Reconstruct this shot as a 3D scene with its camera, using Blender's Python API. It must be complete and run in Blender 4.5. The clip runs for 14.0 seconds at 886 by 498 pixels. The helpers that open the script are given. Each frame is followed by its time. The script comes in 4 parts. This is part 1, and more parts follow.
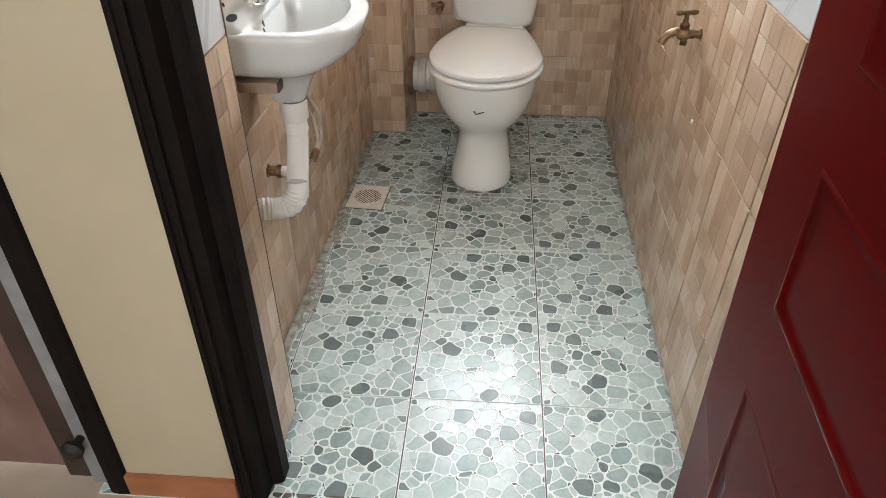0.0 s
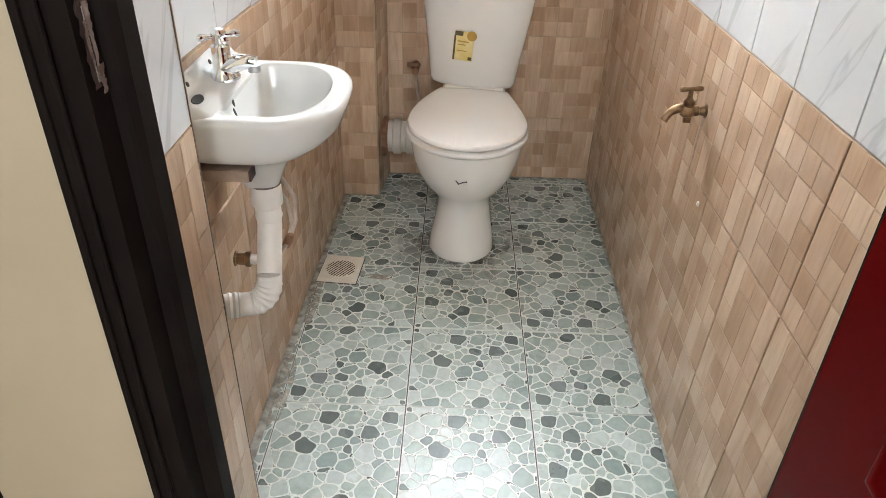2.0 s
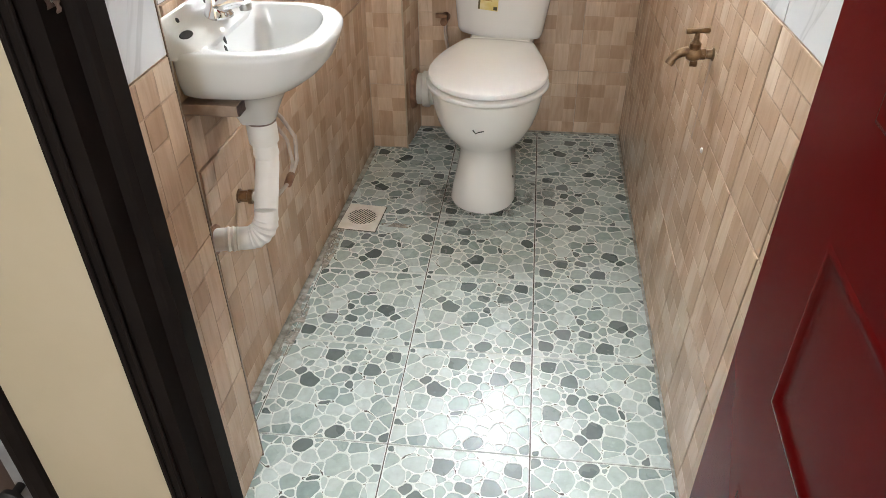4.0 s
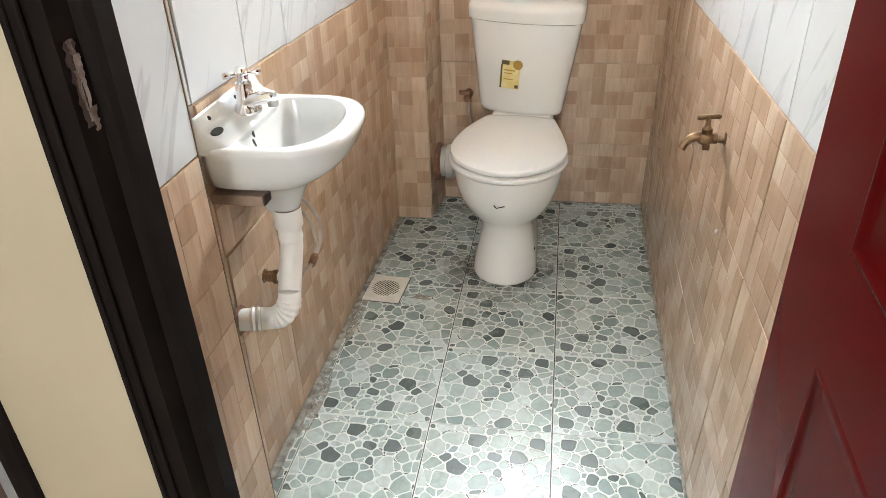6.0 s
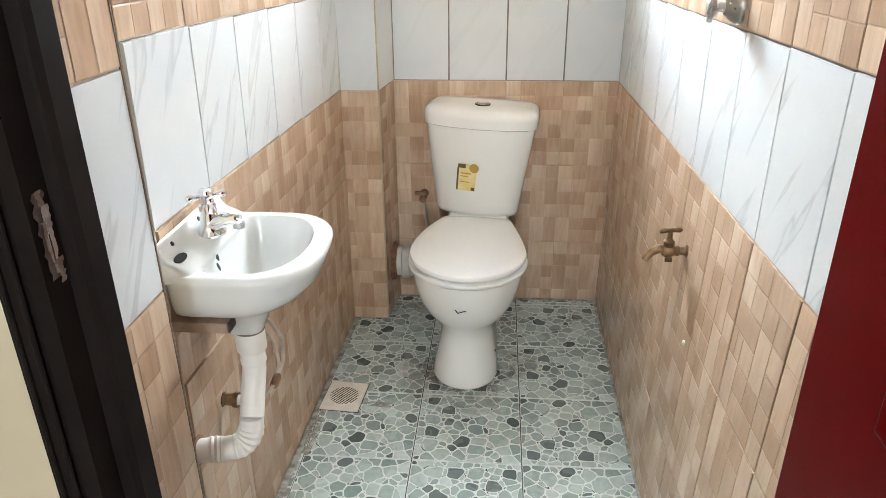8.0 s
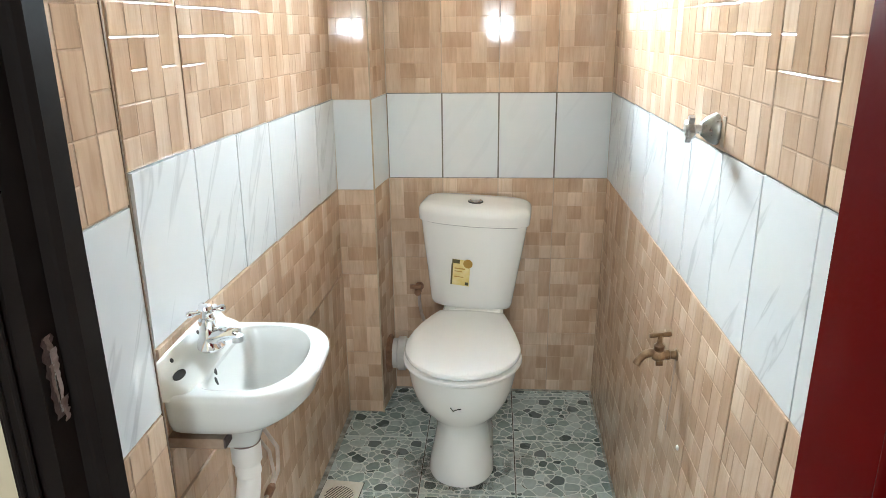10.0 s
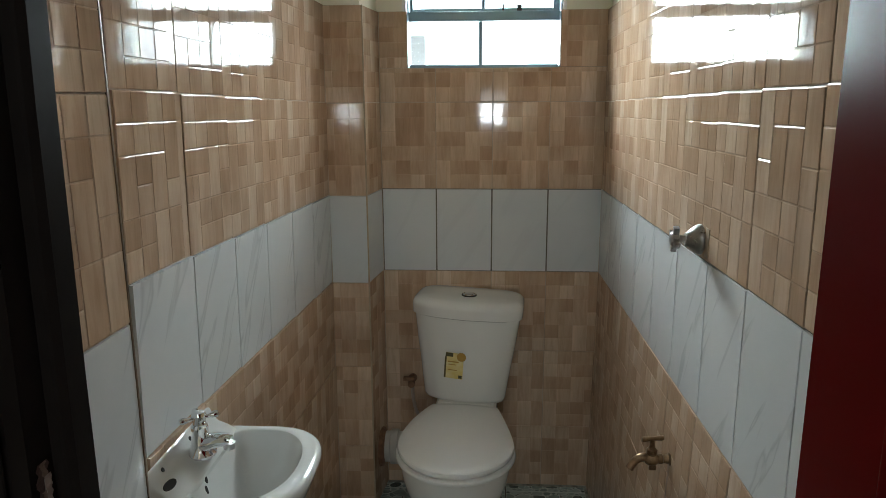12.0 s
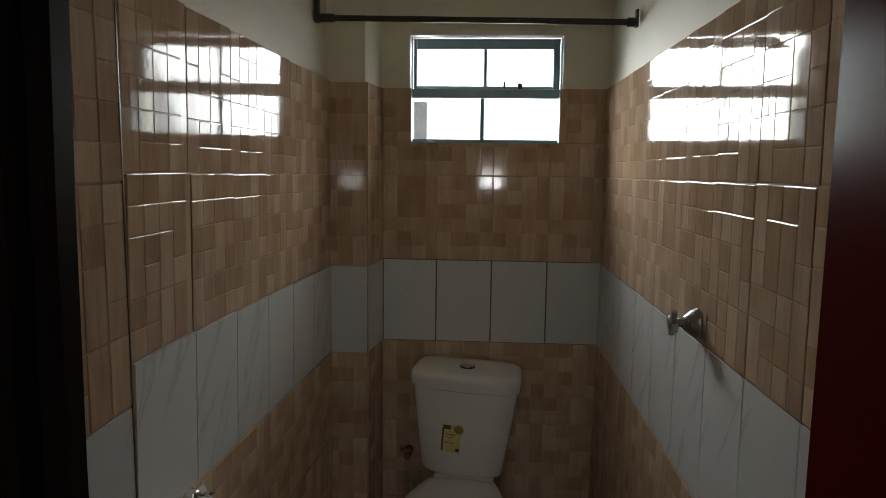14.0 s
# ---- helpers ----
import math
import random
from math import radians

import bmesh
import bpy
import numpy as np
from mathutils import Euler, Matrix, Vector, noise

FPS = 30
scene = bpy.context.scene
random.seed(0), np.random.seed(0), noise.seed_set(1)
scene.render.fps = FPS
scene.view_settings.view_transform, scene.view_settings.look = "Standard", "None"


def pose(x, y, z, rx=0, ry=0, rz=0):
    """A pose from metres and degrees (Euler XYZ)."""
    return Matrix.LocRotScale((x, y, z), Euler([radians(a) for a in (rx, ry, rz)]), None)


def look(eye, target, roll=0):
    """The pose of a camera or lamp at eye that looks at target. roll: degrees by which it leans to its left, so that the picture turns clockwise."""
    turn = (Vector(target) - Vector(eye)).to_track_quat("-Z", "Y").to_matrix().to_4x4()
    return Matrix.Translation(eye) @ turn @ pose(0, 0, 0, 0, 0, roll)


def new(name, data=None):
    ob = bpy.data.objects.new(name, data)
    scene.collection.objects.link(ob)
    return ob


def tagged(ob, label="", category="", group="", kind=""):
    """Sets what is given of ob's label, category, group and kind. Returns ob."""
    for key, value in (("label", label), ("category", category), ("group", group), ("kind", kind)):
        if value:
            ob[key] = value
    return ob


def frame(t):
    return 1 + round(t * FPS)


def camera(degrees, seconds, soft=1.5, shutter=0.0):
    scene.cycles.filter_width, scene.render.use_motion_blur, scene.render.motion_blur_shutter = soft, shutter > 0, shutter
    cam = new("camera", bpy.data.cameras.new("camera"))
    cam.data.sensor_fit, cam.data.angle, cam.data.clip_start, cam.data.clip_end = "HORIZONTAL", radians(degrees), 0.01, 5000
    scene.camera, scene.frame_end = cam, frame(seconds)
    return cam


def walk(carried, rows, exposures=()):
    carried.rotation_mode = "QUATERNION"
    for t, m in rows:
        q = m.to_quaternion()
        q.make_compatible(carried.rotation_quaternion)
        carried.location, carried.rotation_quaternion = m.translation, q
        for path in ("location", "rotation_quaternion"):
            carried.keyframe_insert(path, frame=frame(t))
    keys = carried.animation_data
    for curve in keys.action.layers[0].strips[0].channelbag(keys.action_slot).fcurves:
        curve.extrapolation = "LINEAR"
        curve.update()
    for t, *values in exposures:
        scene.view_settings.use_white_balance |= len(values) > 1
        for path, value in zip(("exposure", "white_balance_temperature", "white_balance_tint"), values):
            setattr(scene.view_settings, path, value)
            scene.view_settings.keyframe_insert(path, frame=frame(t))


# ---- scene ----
cam = camera(64.2, 14.0, soft=0.8)
PATH = [
    (0, (0.016, -1.713, 1.22), (-0.114, -0.09, 0.059), -0.4),
    (0.5, (0.043, -1.675, 1.207), (-0.095, -0.065, 0.028), -1.7),
    (1, (0.037, -1.591, 1.216), (0.015, 0.07, 0.102), -0.7),
    (1.5, (0.02, -1.569, 1.221), (-0.094, 0.092, 0.113), 0.2),
    (2, (-0.054, -1.527, 1.228), (-0.077, 0.162, 0.156), 1.5),
    (2.5, (-0.037, -1.512, 1.194), (-0.029, 0.113, 0.028), 0.5),
    (5, (0.143, -1.595, 1.217), (-0.187, 0.036, 0.107), -1.5),
    (5.5, (0.137, -1.586, 1.238), (-0.176, 0.074, 0.168), -2.2),
    (6, (0.12, -1.564, 1.261), (-0.177, 0.132, 0.244), -2.1),
    (6.5, (0.097, -1.541, 1.273), (-0.156, 0.183, 0.292), -1.3),
    (7, (0.076, -1.527, 1.293), (-0.133, 0.242, 0.384), -1.1),
    (7.5, (0.068, -1.517, 1.308), (-0.092, 0.287, 0.46), -0.5),
    (8, (0.061, -1.511, 1.319), (-0.083, 0.306, 0.495), -0.5),
    (8.5, (0.062, -1.501, 1.34), (-0.063, 0.336, 0.559), -0.3),
    (9, (0.062, -1.508, 1.364), (-0.078, 0.351, 0.639), -0.7),
    (11.5, (0.074, -1.526, 1.442), (-0.054, 0.411, 0.958), -0.8),
    (12, (0.071, -1.532, 1.461), (-0.052, 0.419, 1.039), -0.3),
    (12.5, (0.07, -1.536, 1.473), (-0.051, 0.426, 1.1), 0.1),
    (13, (0.068, -1.536, 1.482), (-0.041, 0.433, 1.147), 0.7),
    (13.5, (0.065, -1.54, 1.491), (-0.049, 0.434, 1.189), 0.6),
    (14, (0.066, -1.545, 1.503), (-0.054, 0.435, 1.247), 0.7),
]
# exposure drifts down as the bright window comes into view
EXPO = [(0.0, 2.04, 6150, 10), (1.5, 2.10, 6250, 11), (2.7, 2.22, 6150, 10), (5.0, 2.26, 6200, 10), (7.0, 2.44, 6100, 7), (9.2, 2.40, 5700, 4), (11.3, 1.46, 5750, -1), (12.0, 0.42, 5950, 0), (12.5, -0.20, 6550, 6), (13.0, -0.38, 6650, 7), (13.5, -0.62, 6650, 7), (14.0, -0.98, 6600, 7)]

walk(cam, [(t, look(eye, target, roll)) for t, eye, target, roll in PATH], EXPO)

# ---- world and light ----
world = bpy.data.worlds.new("sky")
scene.world = world
world.use_nodes = True
wn = world.node_tree
sky = wn.nodes.new("ShaderNodeTexSky")
sky.sky_type, sky.sun_disc = 'NISHITA', False
sky.sun_elevation, sky.sun_rotation = radians(50), radians(20)
wn.links.new(sky.outputs[0], wn.nodes["Background"].inputs[0])
wn.nodes["Background"].inputs[1].default_value = 0.12


def area_lamp(name, m, sx, sy, watts, colour, spread=180):
    d = bpy.data.lights.new(name, 'AREA')
    d.shape, d.size, d.size_y, d.energy, d.color = 'RECTANGLE', sx, sy, watts, colour
    d.spread = radians(spread)
    o = new(name, d)
    o.matrix_world = m
    return o


area_lamp("window_daylight", look((0.06, 1.16, 1.76), (0.38, 0.0, 1.05)), 0.58, 0.46, 17.5, (0.96, 0.985, 0.98), 108)
area_lamp("house_side_daylight", look((0.06, 1.18, 1.76), (-0.36, 0.0, 1.60)), 0.58, 0.46, 4.2, (0.97, 0.95, 1.0), 165)
# unseen lamp added behind the camera to brighten the room through the doorway
area_lamp("corridor_fill_light", look((-0.1, -2.9, 2.51), (-0.1, -2.899, 0)), 0.9, 0.9, 10, (1.0, 0.99, 0.975))
area_lamp("corridor_window_daylight", look((0.11, -4.19, 1.28), (0.11, 0, 1.28)), 0.22, 0.18, 7.5, (1, 1, 1))

# ---- materials ----


def mat(name, base, rough=0.5, metal=0.0, spec=0.5):
    m = bpy.data.materials.new(name)
    m.use_nodes = True
    b = m.node_tree.nodes["Principled BSDF"]
    b.inputs["Base Color"].default_value = (*base, 1)
    b.inputs["Roughness"].default_value = rough
    b.inputs["Metallic"].default_value = metal
    b.inputs["Specular IOR Level"].default_value = spec
    return m


def nd(m, kind, **sockets):
    n = m.node_tree.nodes.new(kind)
    for k, v in sockets.items():
        n.inputs[k].default_value = v
    return n


def link(m, a, b):
    m.node_tree.links.new(a, b)


def bsdf(m):
    return m.node_tree.nodes["Principled BSDF"]


def ramp(m, stops):
    r = m.node_tree.nodes.new("ShaderNodeValToRGB")
    e = r.color_ramp.elements
    while len(e) < len(stops):
        e.new(0.5)
    for s, (p, c) in zip(e, stops):
        s.position, s.color = p, (*c, 1)
    return r


def coords(m, scale=(1, 1, 1), spread=0.0, out="Object"):
    """Object coordinates, stretched, and shifted for each object by its own random number."""
    tc = m.node_tree.nodes.new("ShaderNodeTexCoord")
    mp = nd(m, "ShaderNodeMapping")
    mp.inputs["Scale"].default_value = scale
    link(m, tc.outputs[out], mp.inputs["Vector"])
    if spread:
        oi = m.node_tree.nodes.new("ShaderNodeObjectInfo")
        mul = m.node_tree.nodes.new("ShaderNodeVectorMath")
        mul.operation = 'SCALE'
        mul.inputs[0].default_value = (spread, spread * 1.7, spread * 0.6)
        link(m, oi.outputs["Random"], mul.inputs["Scale"])
        link(m, mul.outputs[0], mp.inputs["Location"])
    return mp.outputs[0]


def noise_tex(m, vec, scale, detail=4.0, rough=0.55, dist=0.0):
    n = nd(m, "ShaderNodeTexNoise", Scale=scale, Detail=detail, Roughness=rough, Distortion=dist)
    link(m, vec, n.inputs["Vector"])
    return n.outputs["Fac"]


def mix(m, fac, a, b, mode='MIX'):
    n = m.node_tree.nodes.new("ShaderNodeMix")
    n.data_type, n.blend_type = 'RGBA', mode
    for sock, v in ((n.inputs[0], fac), (n.inputs[6], a), (n.inputs[7], b)):
        if isinstance(v, (int, float)):
            sock.default_value = v
        elif isinstance(v, tuple):
            sock.default_value = (*v, 1)
        else:
            link(m, v, sock)
    return n.outputs[2]


def bump(m, height, strength, dist=0.002):
    n = nd(m, "ShaderNodeBump", Strength=strength, Distance=dist)
    link(m, height, n.inputs["Height"])
    link(m, n.outputs[0], bsdf(m).inputs["Normal"])


def spotted(name, a, b, scale, rough, rlo=None, metal=0.0, bump_s=0.0, bump_scale=None, spec=0.5, detail=5, lo=0.35, hi=0.65):
    """A surface that wanders between two colours, with a fine relief."""
    m = mat(name, a, rough, metal, spec)
    v = coords(m, spread=3.0)
    f = noise_tex(m, v, scale, detail)
    r = ramp(m, [(lo, a), (hi, b)])
    link(m, f, r.inputs[0])
    link(m, r.outputs[0], bsdf(m).inputs["Base Color"])
    if rlo is not None:
        rr = ramp(m, [(0.3, (rlo,) * 3), (0.7, (rough,) * 3)])
        link(m, noise_tex(m, v, scale * 3.1, 3), rr.inputs[0])
        link(m, rr.outputs[0], bsdf(m).inputs["Roughness"])
    if bump_s:
        bump(m, noise_tex(m, v, bump_scale or scale * 8, 3), bump_s)
    return m


def make_wood_tile():
    """Glazed ceramic printed and embossed as small blocks of pale and brown wood."""
    m = mat("brown_mosaic_tile", (0.5, 0.34, 0.22), 0.12, spec=0.4)
    geo = m.node_tree.nodes.new("ShaderNodeNewGeometry")
    block = ramp(m, [(0.0, (0.47, 0.33, 0.225)), (0.25, (0.60, 0.45, 0.33)), (0.5, (0.665, 0.52, 0.395)), (0.75, (0.54, 0.39, 0.275)), (1.0, (0.71, 0.575, 0.445))])
    link(m, geo.outputs["Random Per Island"], block.inputs[0])
    v = coords(m, (1, 1, 0.12), 5.0)
    grain = noise_tex(m, v, 85, 5, 0.62, 0.6)
    gr = ramp(m, [(0.30, (0.82, 0.77, 0.72)), (0.55, (1.0, 1.0, 1.0)), (0.78, (1.08, 1.08, 1.08))])
    link(m, grain, gr.inputs[0])
    c = mix(m, 0.75, block.outputs[0], gr.outputs[0], 'MULTIPLY')
    v2 = coords(m, (1, 1, 0.5), 9.0)
    cloud = ramp(m, [(0.35, (0.90, 0.86, 0.82)), (0.7, (1.05, 1.05, 1.05))])
    link(m, noise_tex(m, v2, 9, 3), cloud.inputs[0])
    c = mix(m, 1.0, c, cloud.outputs[0], 'MULTIPLY')
    # relief shading put into the printed colour: lighter left and top, darker right and bottom
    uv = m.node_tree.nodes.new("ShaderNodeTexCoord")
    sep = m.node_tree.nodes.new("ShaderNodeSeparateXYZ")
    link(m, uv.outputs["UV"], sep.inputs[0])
    edge_shade_u = ramp(m, [(0.0, (1.10, 1.09, 1.08)), (0.10, (1.04, 1.04, 1.03)), (0.35, (1.0, 1.0, 1.0)), (0.80, (0.975, 0.965, 0.955)), (1.0, (0.965, 0.95, 0.935))])
    edge_shade_v = ramp(m, [(0.0, (0.965, 0.95, 0.935)), (0.12, (0.985, 0.98, 0.97)), (0.6, (1.0, 1.0, 1.0)), (0.92, (1.03, 1.03, 1.02)), (1.0, (1.08, 1.07, 1.06))])
    link(m, sep.outputs[0], edge_shade_u.inputs[0])
    link(m, sep.outputs[1], edge_shade_v.inputs[0])
    c = mix(m, 1.0, c, edge_shade_u.outputs[0], 'MULTIPLY')
    c = mix(m, 1.0, c, edge_shade_v.outputs[0], 'MULTIPLY')
    oi = m.node_tree.nodes.new("ShaderNodeObjectInfo")
    per = ramp(m, [(0.0, (0.95, 0.95, 0.95)), (1.0, (1.05, 1.04, 1.03))])
    link(m, oi.outputs["Random"], per.inputs[0])
    c = mix(m, 1.0, c, per.outputs[0], 'MULTIPLY')
    link(m, c, bsdf(m).inputs["Base Color"])
    rr = ramp(m, [(0.35, (0.035,) * 3), (0.75, (0.085,) * 3)])
    link(m, noise_tex(m, coords(m, (1, 1, 1), 4.0), 14, 4), rr.inputs[0])
    link(m, rr.outputs[0], bsdf(m).inputs["Roughness"])
    bump(m, noise_tex(m, coords(m, (1, 1, 1), 2.0), 18, 2), 0.05, 0.002)
    return m


def make_white_tile(name="white_marbled_tile", dark=(0.55, 0.565, 0.58)):
    """White glazed tile with thin grey veins that run aslant."""
    m = mat(name, (0.8, 0.8, 0.8), 0.1)
    tc = coords(m, (1, 1, 1), 6.0)
    rot = nd(m, "ShaderNodeMapping")
    rot.inputs["Rotation"].default_value = (0, radians(-32), 0)
    link(m, tc, rot.inputs["Vector"])
    sc = nd(m, "ShaderNodeMapping")
    sc.inputs["Scale"].default_value = (1.0, 1.0, 0.13)
    link(m, rot.outputs[0], sc.inputs["Vector"])
    f = noise_tex(m, sc.outputs[0], 21, 3, 0.45, 0.8)
    W = (0.69, 0.705, 0.715)
    vein = ramp(m, [(0.0, W), (0.575, W), (0.62, dark), (0.66, (0.665, 0.68, 0.69)), (1.0, W)])
    link(m, f, vein.inputs[0])
    soft = ramp(m, [(0.4, (0.96, 0.97, 0.98)), (0.7, (1, 1, 1))])
    link(m, noise_tex(m, tc, 7, 3), soft.inputs[0])
    link(m, mix(m, 1.0, vein.outputs[0], soft.outputs[0], 'MULTIPLY'), bsdf(m).inputs["Base Color"])
    bump(m, f, 0.12, 0.003)
    return m


def make_stone(name, a, b):
    m = mat(name, a, 0.2)
    v = coords(m, spread=2.0)
    geo = m.node_tree.nodes.new("ShaderNodeNewGeometry")
    r = ramp(m, [(0.0, a), (1.0, b)])
    link(m, geo.outputs["Random Per Island"], r.inputs[0])
    cl = ramp(m, [(0.3, (0.88, 0.88, 0.88)), (0.7, (1.07, 1.07, 1.07))])
    link(m, noise_tex(m, v, 60, 4), cl.inputs[0])
    link(m, mix(m, 1.0, r.outputs[0], cl.outputs[0], 'MULTIPLY'), bsdf(m).inputs["Base Color"])
    rr = ramp(m, [(0.3, (0.20,) * 3), (0.75, (0.38,) * 3)])
    link(m, noise_tex(m, v, 8, 4), rr.inputs[0])
    link(m, rr.outputs[0], bsdf(m).inputs["Roughness"])
    bump(m, noise_tex(m, v, 45, 3), 0.18, 0.002)
    return m


M_BROWN = make_wood_tile()
M_WHITE = make_white_tile()
M_PLAINWHITE = make_white_tile("plain_white_tile", (0.67, 0.685, 0.695))
M_DARKGROUT = spotted("dark_grout", (0.20, 0.185, 0.165), (0.11, 0.10, 0.085), 22, 0.9, bump_s=0.4)
M_VEIN = spotted("floor_tile_pale_vein", (0.70, 0.76, 0.72), (0.79, 0.84, 0.80), 30, 0.32, 0.20, bump_s=0.15)
M_STONES = [make_stone("floor_stone_dark", (0.113, 0.143, 0.138), (0.175, 0.21, 0.205)),
            make_stone("floor_stone_mid", (0.265, 0.34, 0.325), (0.37, 0.445, 0.425)),
            make_stone("floor_stone_pale", (0.395, 0.48, 0.455), (0.49, 0.57, 0.545)),
            make_stone("floor_stone_white", (0.50, 0.58, 0.555), (0.59, 0.67, 0.645))]
M_GROUT = spotted("grout", (0.55, 0.46, 0.365), (0.42, 0.335, 0.25), 20, 0.9, bump_s=0.4)
M_WHITECEMENT = spotted("white_cement_joint", (0.62, 0.62, 0.61), (0.70, 0.70, 0.69), 40, 0.6)
M_EDGECEMENT = spotted("pale_dirty_cement", (0.50, 0.50, 0.45), (0.20, 0.19, 0.16), 38, 0.8, bump_s=0.5)
M_FLOORGROUT = spotted("floor_grout", (0.14, 0.135, 0.12), (0.07, 0.065, 0.055), 25, 0.9, bump_s=0.4)
M_PAINT = spotted("cream_wall_paint", (0.79, 0.76, 0.63), (0.83, 0.80, 0.67), 5, 0.6, bump_s=0.12, bump_scale=160)
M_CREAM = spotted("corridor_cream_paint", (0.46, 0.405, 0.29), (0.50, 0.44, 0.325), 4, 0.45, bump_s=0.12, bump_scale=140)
M_CEIL = spotted("ceiling_paint", (0.76, 0.74, 0.68), (0.8, 0.78, 0.72), 5, 0.7)
M_FRAMEWOOD = spotted("black_stained_wood", (0.0115, 0.009, 0.0083), (0.0155, 0.0125, 0.0113), 9, 0.50, 0.44, bump_s=0.06, bump_scale=60, spec=0.02)
M_SCRAPED = spotted("scraped_pale_metal", (0.24, 0.19, 0.175), (0.40, 0.34, 0.32), 70, 0.6, bump_s=0.4)
M_WORN_SHADE = spotted("rubbed_wood_and_tube_shade", (0.045, 0.026, 0.024), (0.085, 0.055, 0.05), 50, 0.6, bump_s=0.4)
M_CHIP = spotted("chipped_dark_wood", (0.15, 0.10, 0.085), (0.26, 0.20, 0.175), 60, 0.8, bump_s=0.5)
M_BAREWOOD = spotted("bare_chipped_wood", (0.20, 0.13, 0.10), (0.34, 0.26, 0.22), 40, 0.8, bump_s=0.5)
M_RED = spotted("dark_red_varnish", (0.086, 0.0015, 0.002), (0.098, 0.0022, 0.0026), 3, 0.27, 0.245, spec=0.03)
M_BROWNLEAF = spotted("brown_varnish", (0.17, 0.095, 0.08), (0.25, 0.155, 0.135), 6, 0.3, bump_s=0.1)
M_STRIP = spotted("dull_grey_metal", (0.20, 0.205, 0.22), (0.27, 0.275, 0.29), 18, 0.4, 0.3)
M_DARKBROWN = spotted("dark_brown_band", (0.035, 0.02, 0.017), (0.055, 0.034, 0.029), 12, 0.4, bump_s=0.1)
M_TERRA = spotted("terracotta_skirting", (0.30, 0.115, 0.05), (0.40, 0.16, 0.075), 14, 0.35)
M_CORFLOOR = spotted("corridor_floor_tile", (0.42, 0.34, 0.26), (0.5, 0.42, 0.33), 9, 0.3)
M_CERAMIC = spotted("white_sanitary_ceramic", (0.79, 0.785, 0.755), (0.82, 0.815, 0.785), 3, 0.07, spec=0.55)
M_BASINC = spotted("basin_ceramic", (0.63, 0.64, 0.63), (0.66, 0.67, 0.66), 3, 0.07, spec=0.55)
M_SEAT = spotted("white_plastic_seat", (0.83, 0.83, 0.815), (0.85, 0.85, 0.835), 3, 0.2)
M_PVC = spotted("white_pvc", (0.76, 0.73, 0.68), (0.82, 0.80, 0.76), 12, 0.35)
M_GREYPVC = spotted("grey_pvc_pipe", (0.50, 0.475, 0.43), (0.62, 0.59, 0.54), 12, 0.45)
M_EDGE = spotted("dark_edge_trim", (0.20, 0.14, 0.09), (0.13, 0.09, 0.06), 25, 0.3)
M_TRIM = spotted("beige_trim", (0.46, 0.37, 0.26), (0.34, 0.26, 0.17), 25, 0.4)
M_BRACKET = spotted("weathered_brown_metal", (0.24, 0.165, 0.12), (0.36, 0.27, 0.205), 30, 0.5, bump_s=0.2)
M_STAIN = spotted("brown_stain", (0.17, 0.10, 0.06), (0.30, 0.20, 0.13), 60, 0.5)
M_HOSE = spotted("grey_beige_hose", (0.36, 0.29, 0.24), (0.47, 0.40, 0.34), 30, 0.4)
M_CHROME = spotted("chrome", (0.82, 0.82, 0.83), (0.74, 0.74, 0.75), 8, 0.10, 0.06, metal=1.0)
M_DULLCHROME = spotted("spotted_chrome", (0.32, 0.315, 0.305), (0.48, 0.475, 0.46), 30, 0.38, 0.26, metal=1.0)
M_BRASS = spotted("tarnished_brass", (0.34, 0.235, 0.14), (0.16, 0.10, 0.06), 45, 0.48, 0.3, metal=1.0, bump_s=0.2)
M_RUST = spotted("rusty_fitting", (0.16, 0.075, 0.04), (0.28, 0.15, 0.08), 60, 0.7, bump_s=0.4)
M_DARK = mat("dark_gap", (0.015, 0.013, 0.012), 0.6)
M_STEEL = spotted("blue_grey_window_paint", (0.24, 0.34, 0.40), (0.28, 0.385, 0.445), 10, 0.4)
M_WHITEPAINT = spotted("white_reveal_paint", (0.78, 0.78, 0.76), (0.82, 0.82, 0.8), 10, 0.5)
M_ROD = spotted("dark_bronze_rod", (0.045, 0.040, 0.034), (0.07, 0.06, 0.05), 15, 0.4, metal=0.3)
M_DRAIN = spotted("yellowed_plastic_drain", (0.76, 0.73, 0.63), (0.85, 0.83, 0.76), 30, 0.45)
M_YELLOW = spotted("yellow_paper", (0.72, 0.58, 0.20), (0.78, 0.68, 0.36), 40, 0.5)
M_OLIVE = mat("olive_print", (0.10, 0.085, 0.03), 0.5)
M_GOLD = mat("gold_print", (0.45, 0.27, 0.05), 0.4)
M_SCUFF_SHADE = mat("dark_scuff_and_shade", (0.03, 0.028, 0.025), 0.7, spec=0.05)
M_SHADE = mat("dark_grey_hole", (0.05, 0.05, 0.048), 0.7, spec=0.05)


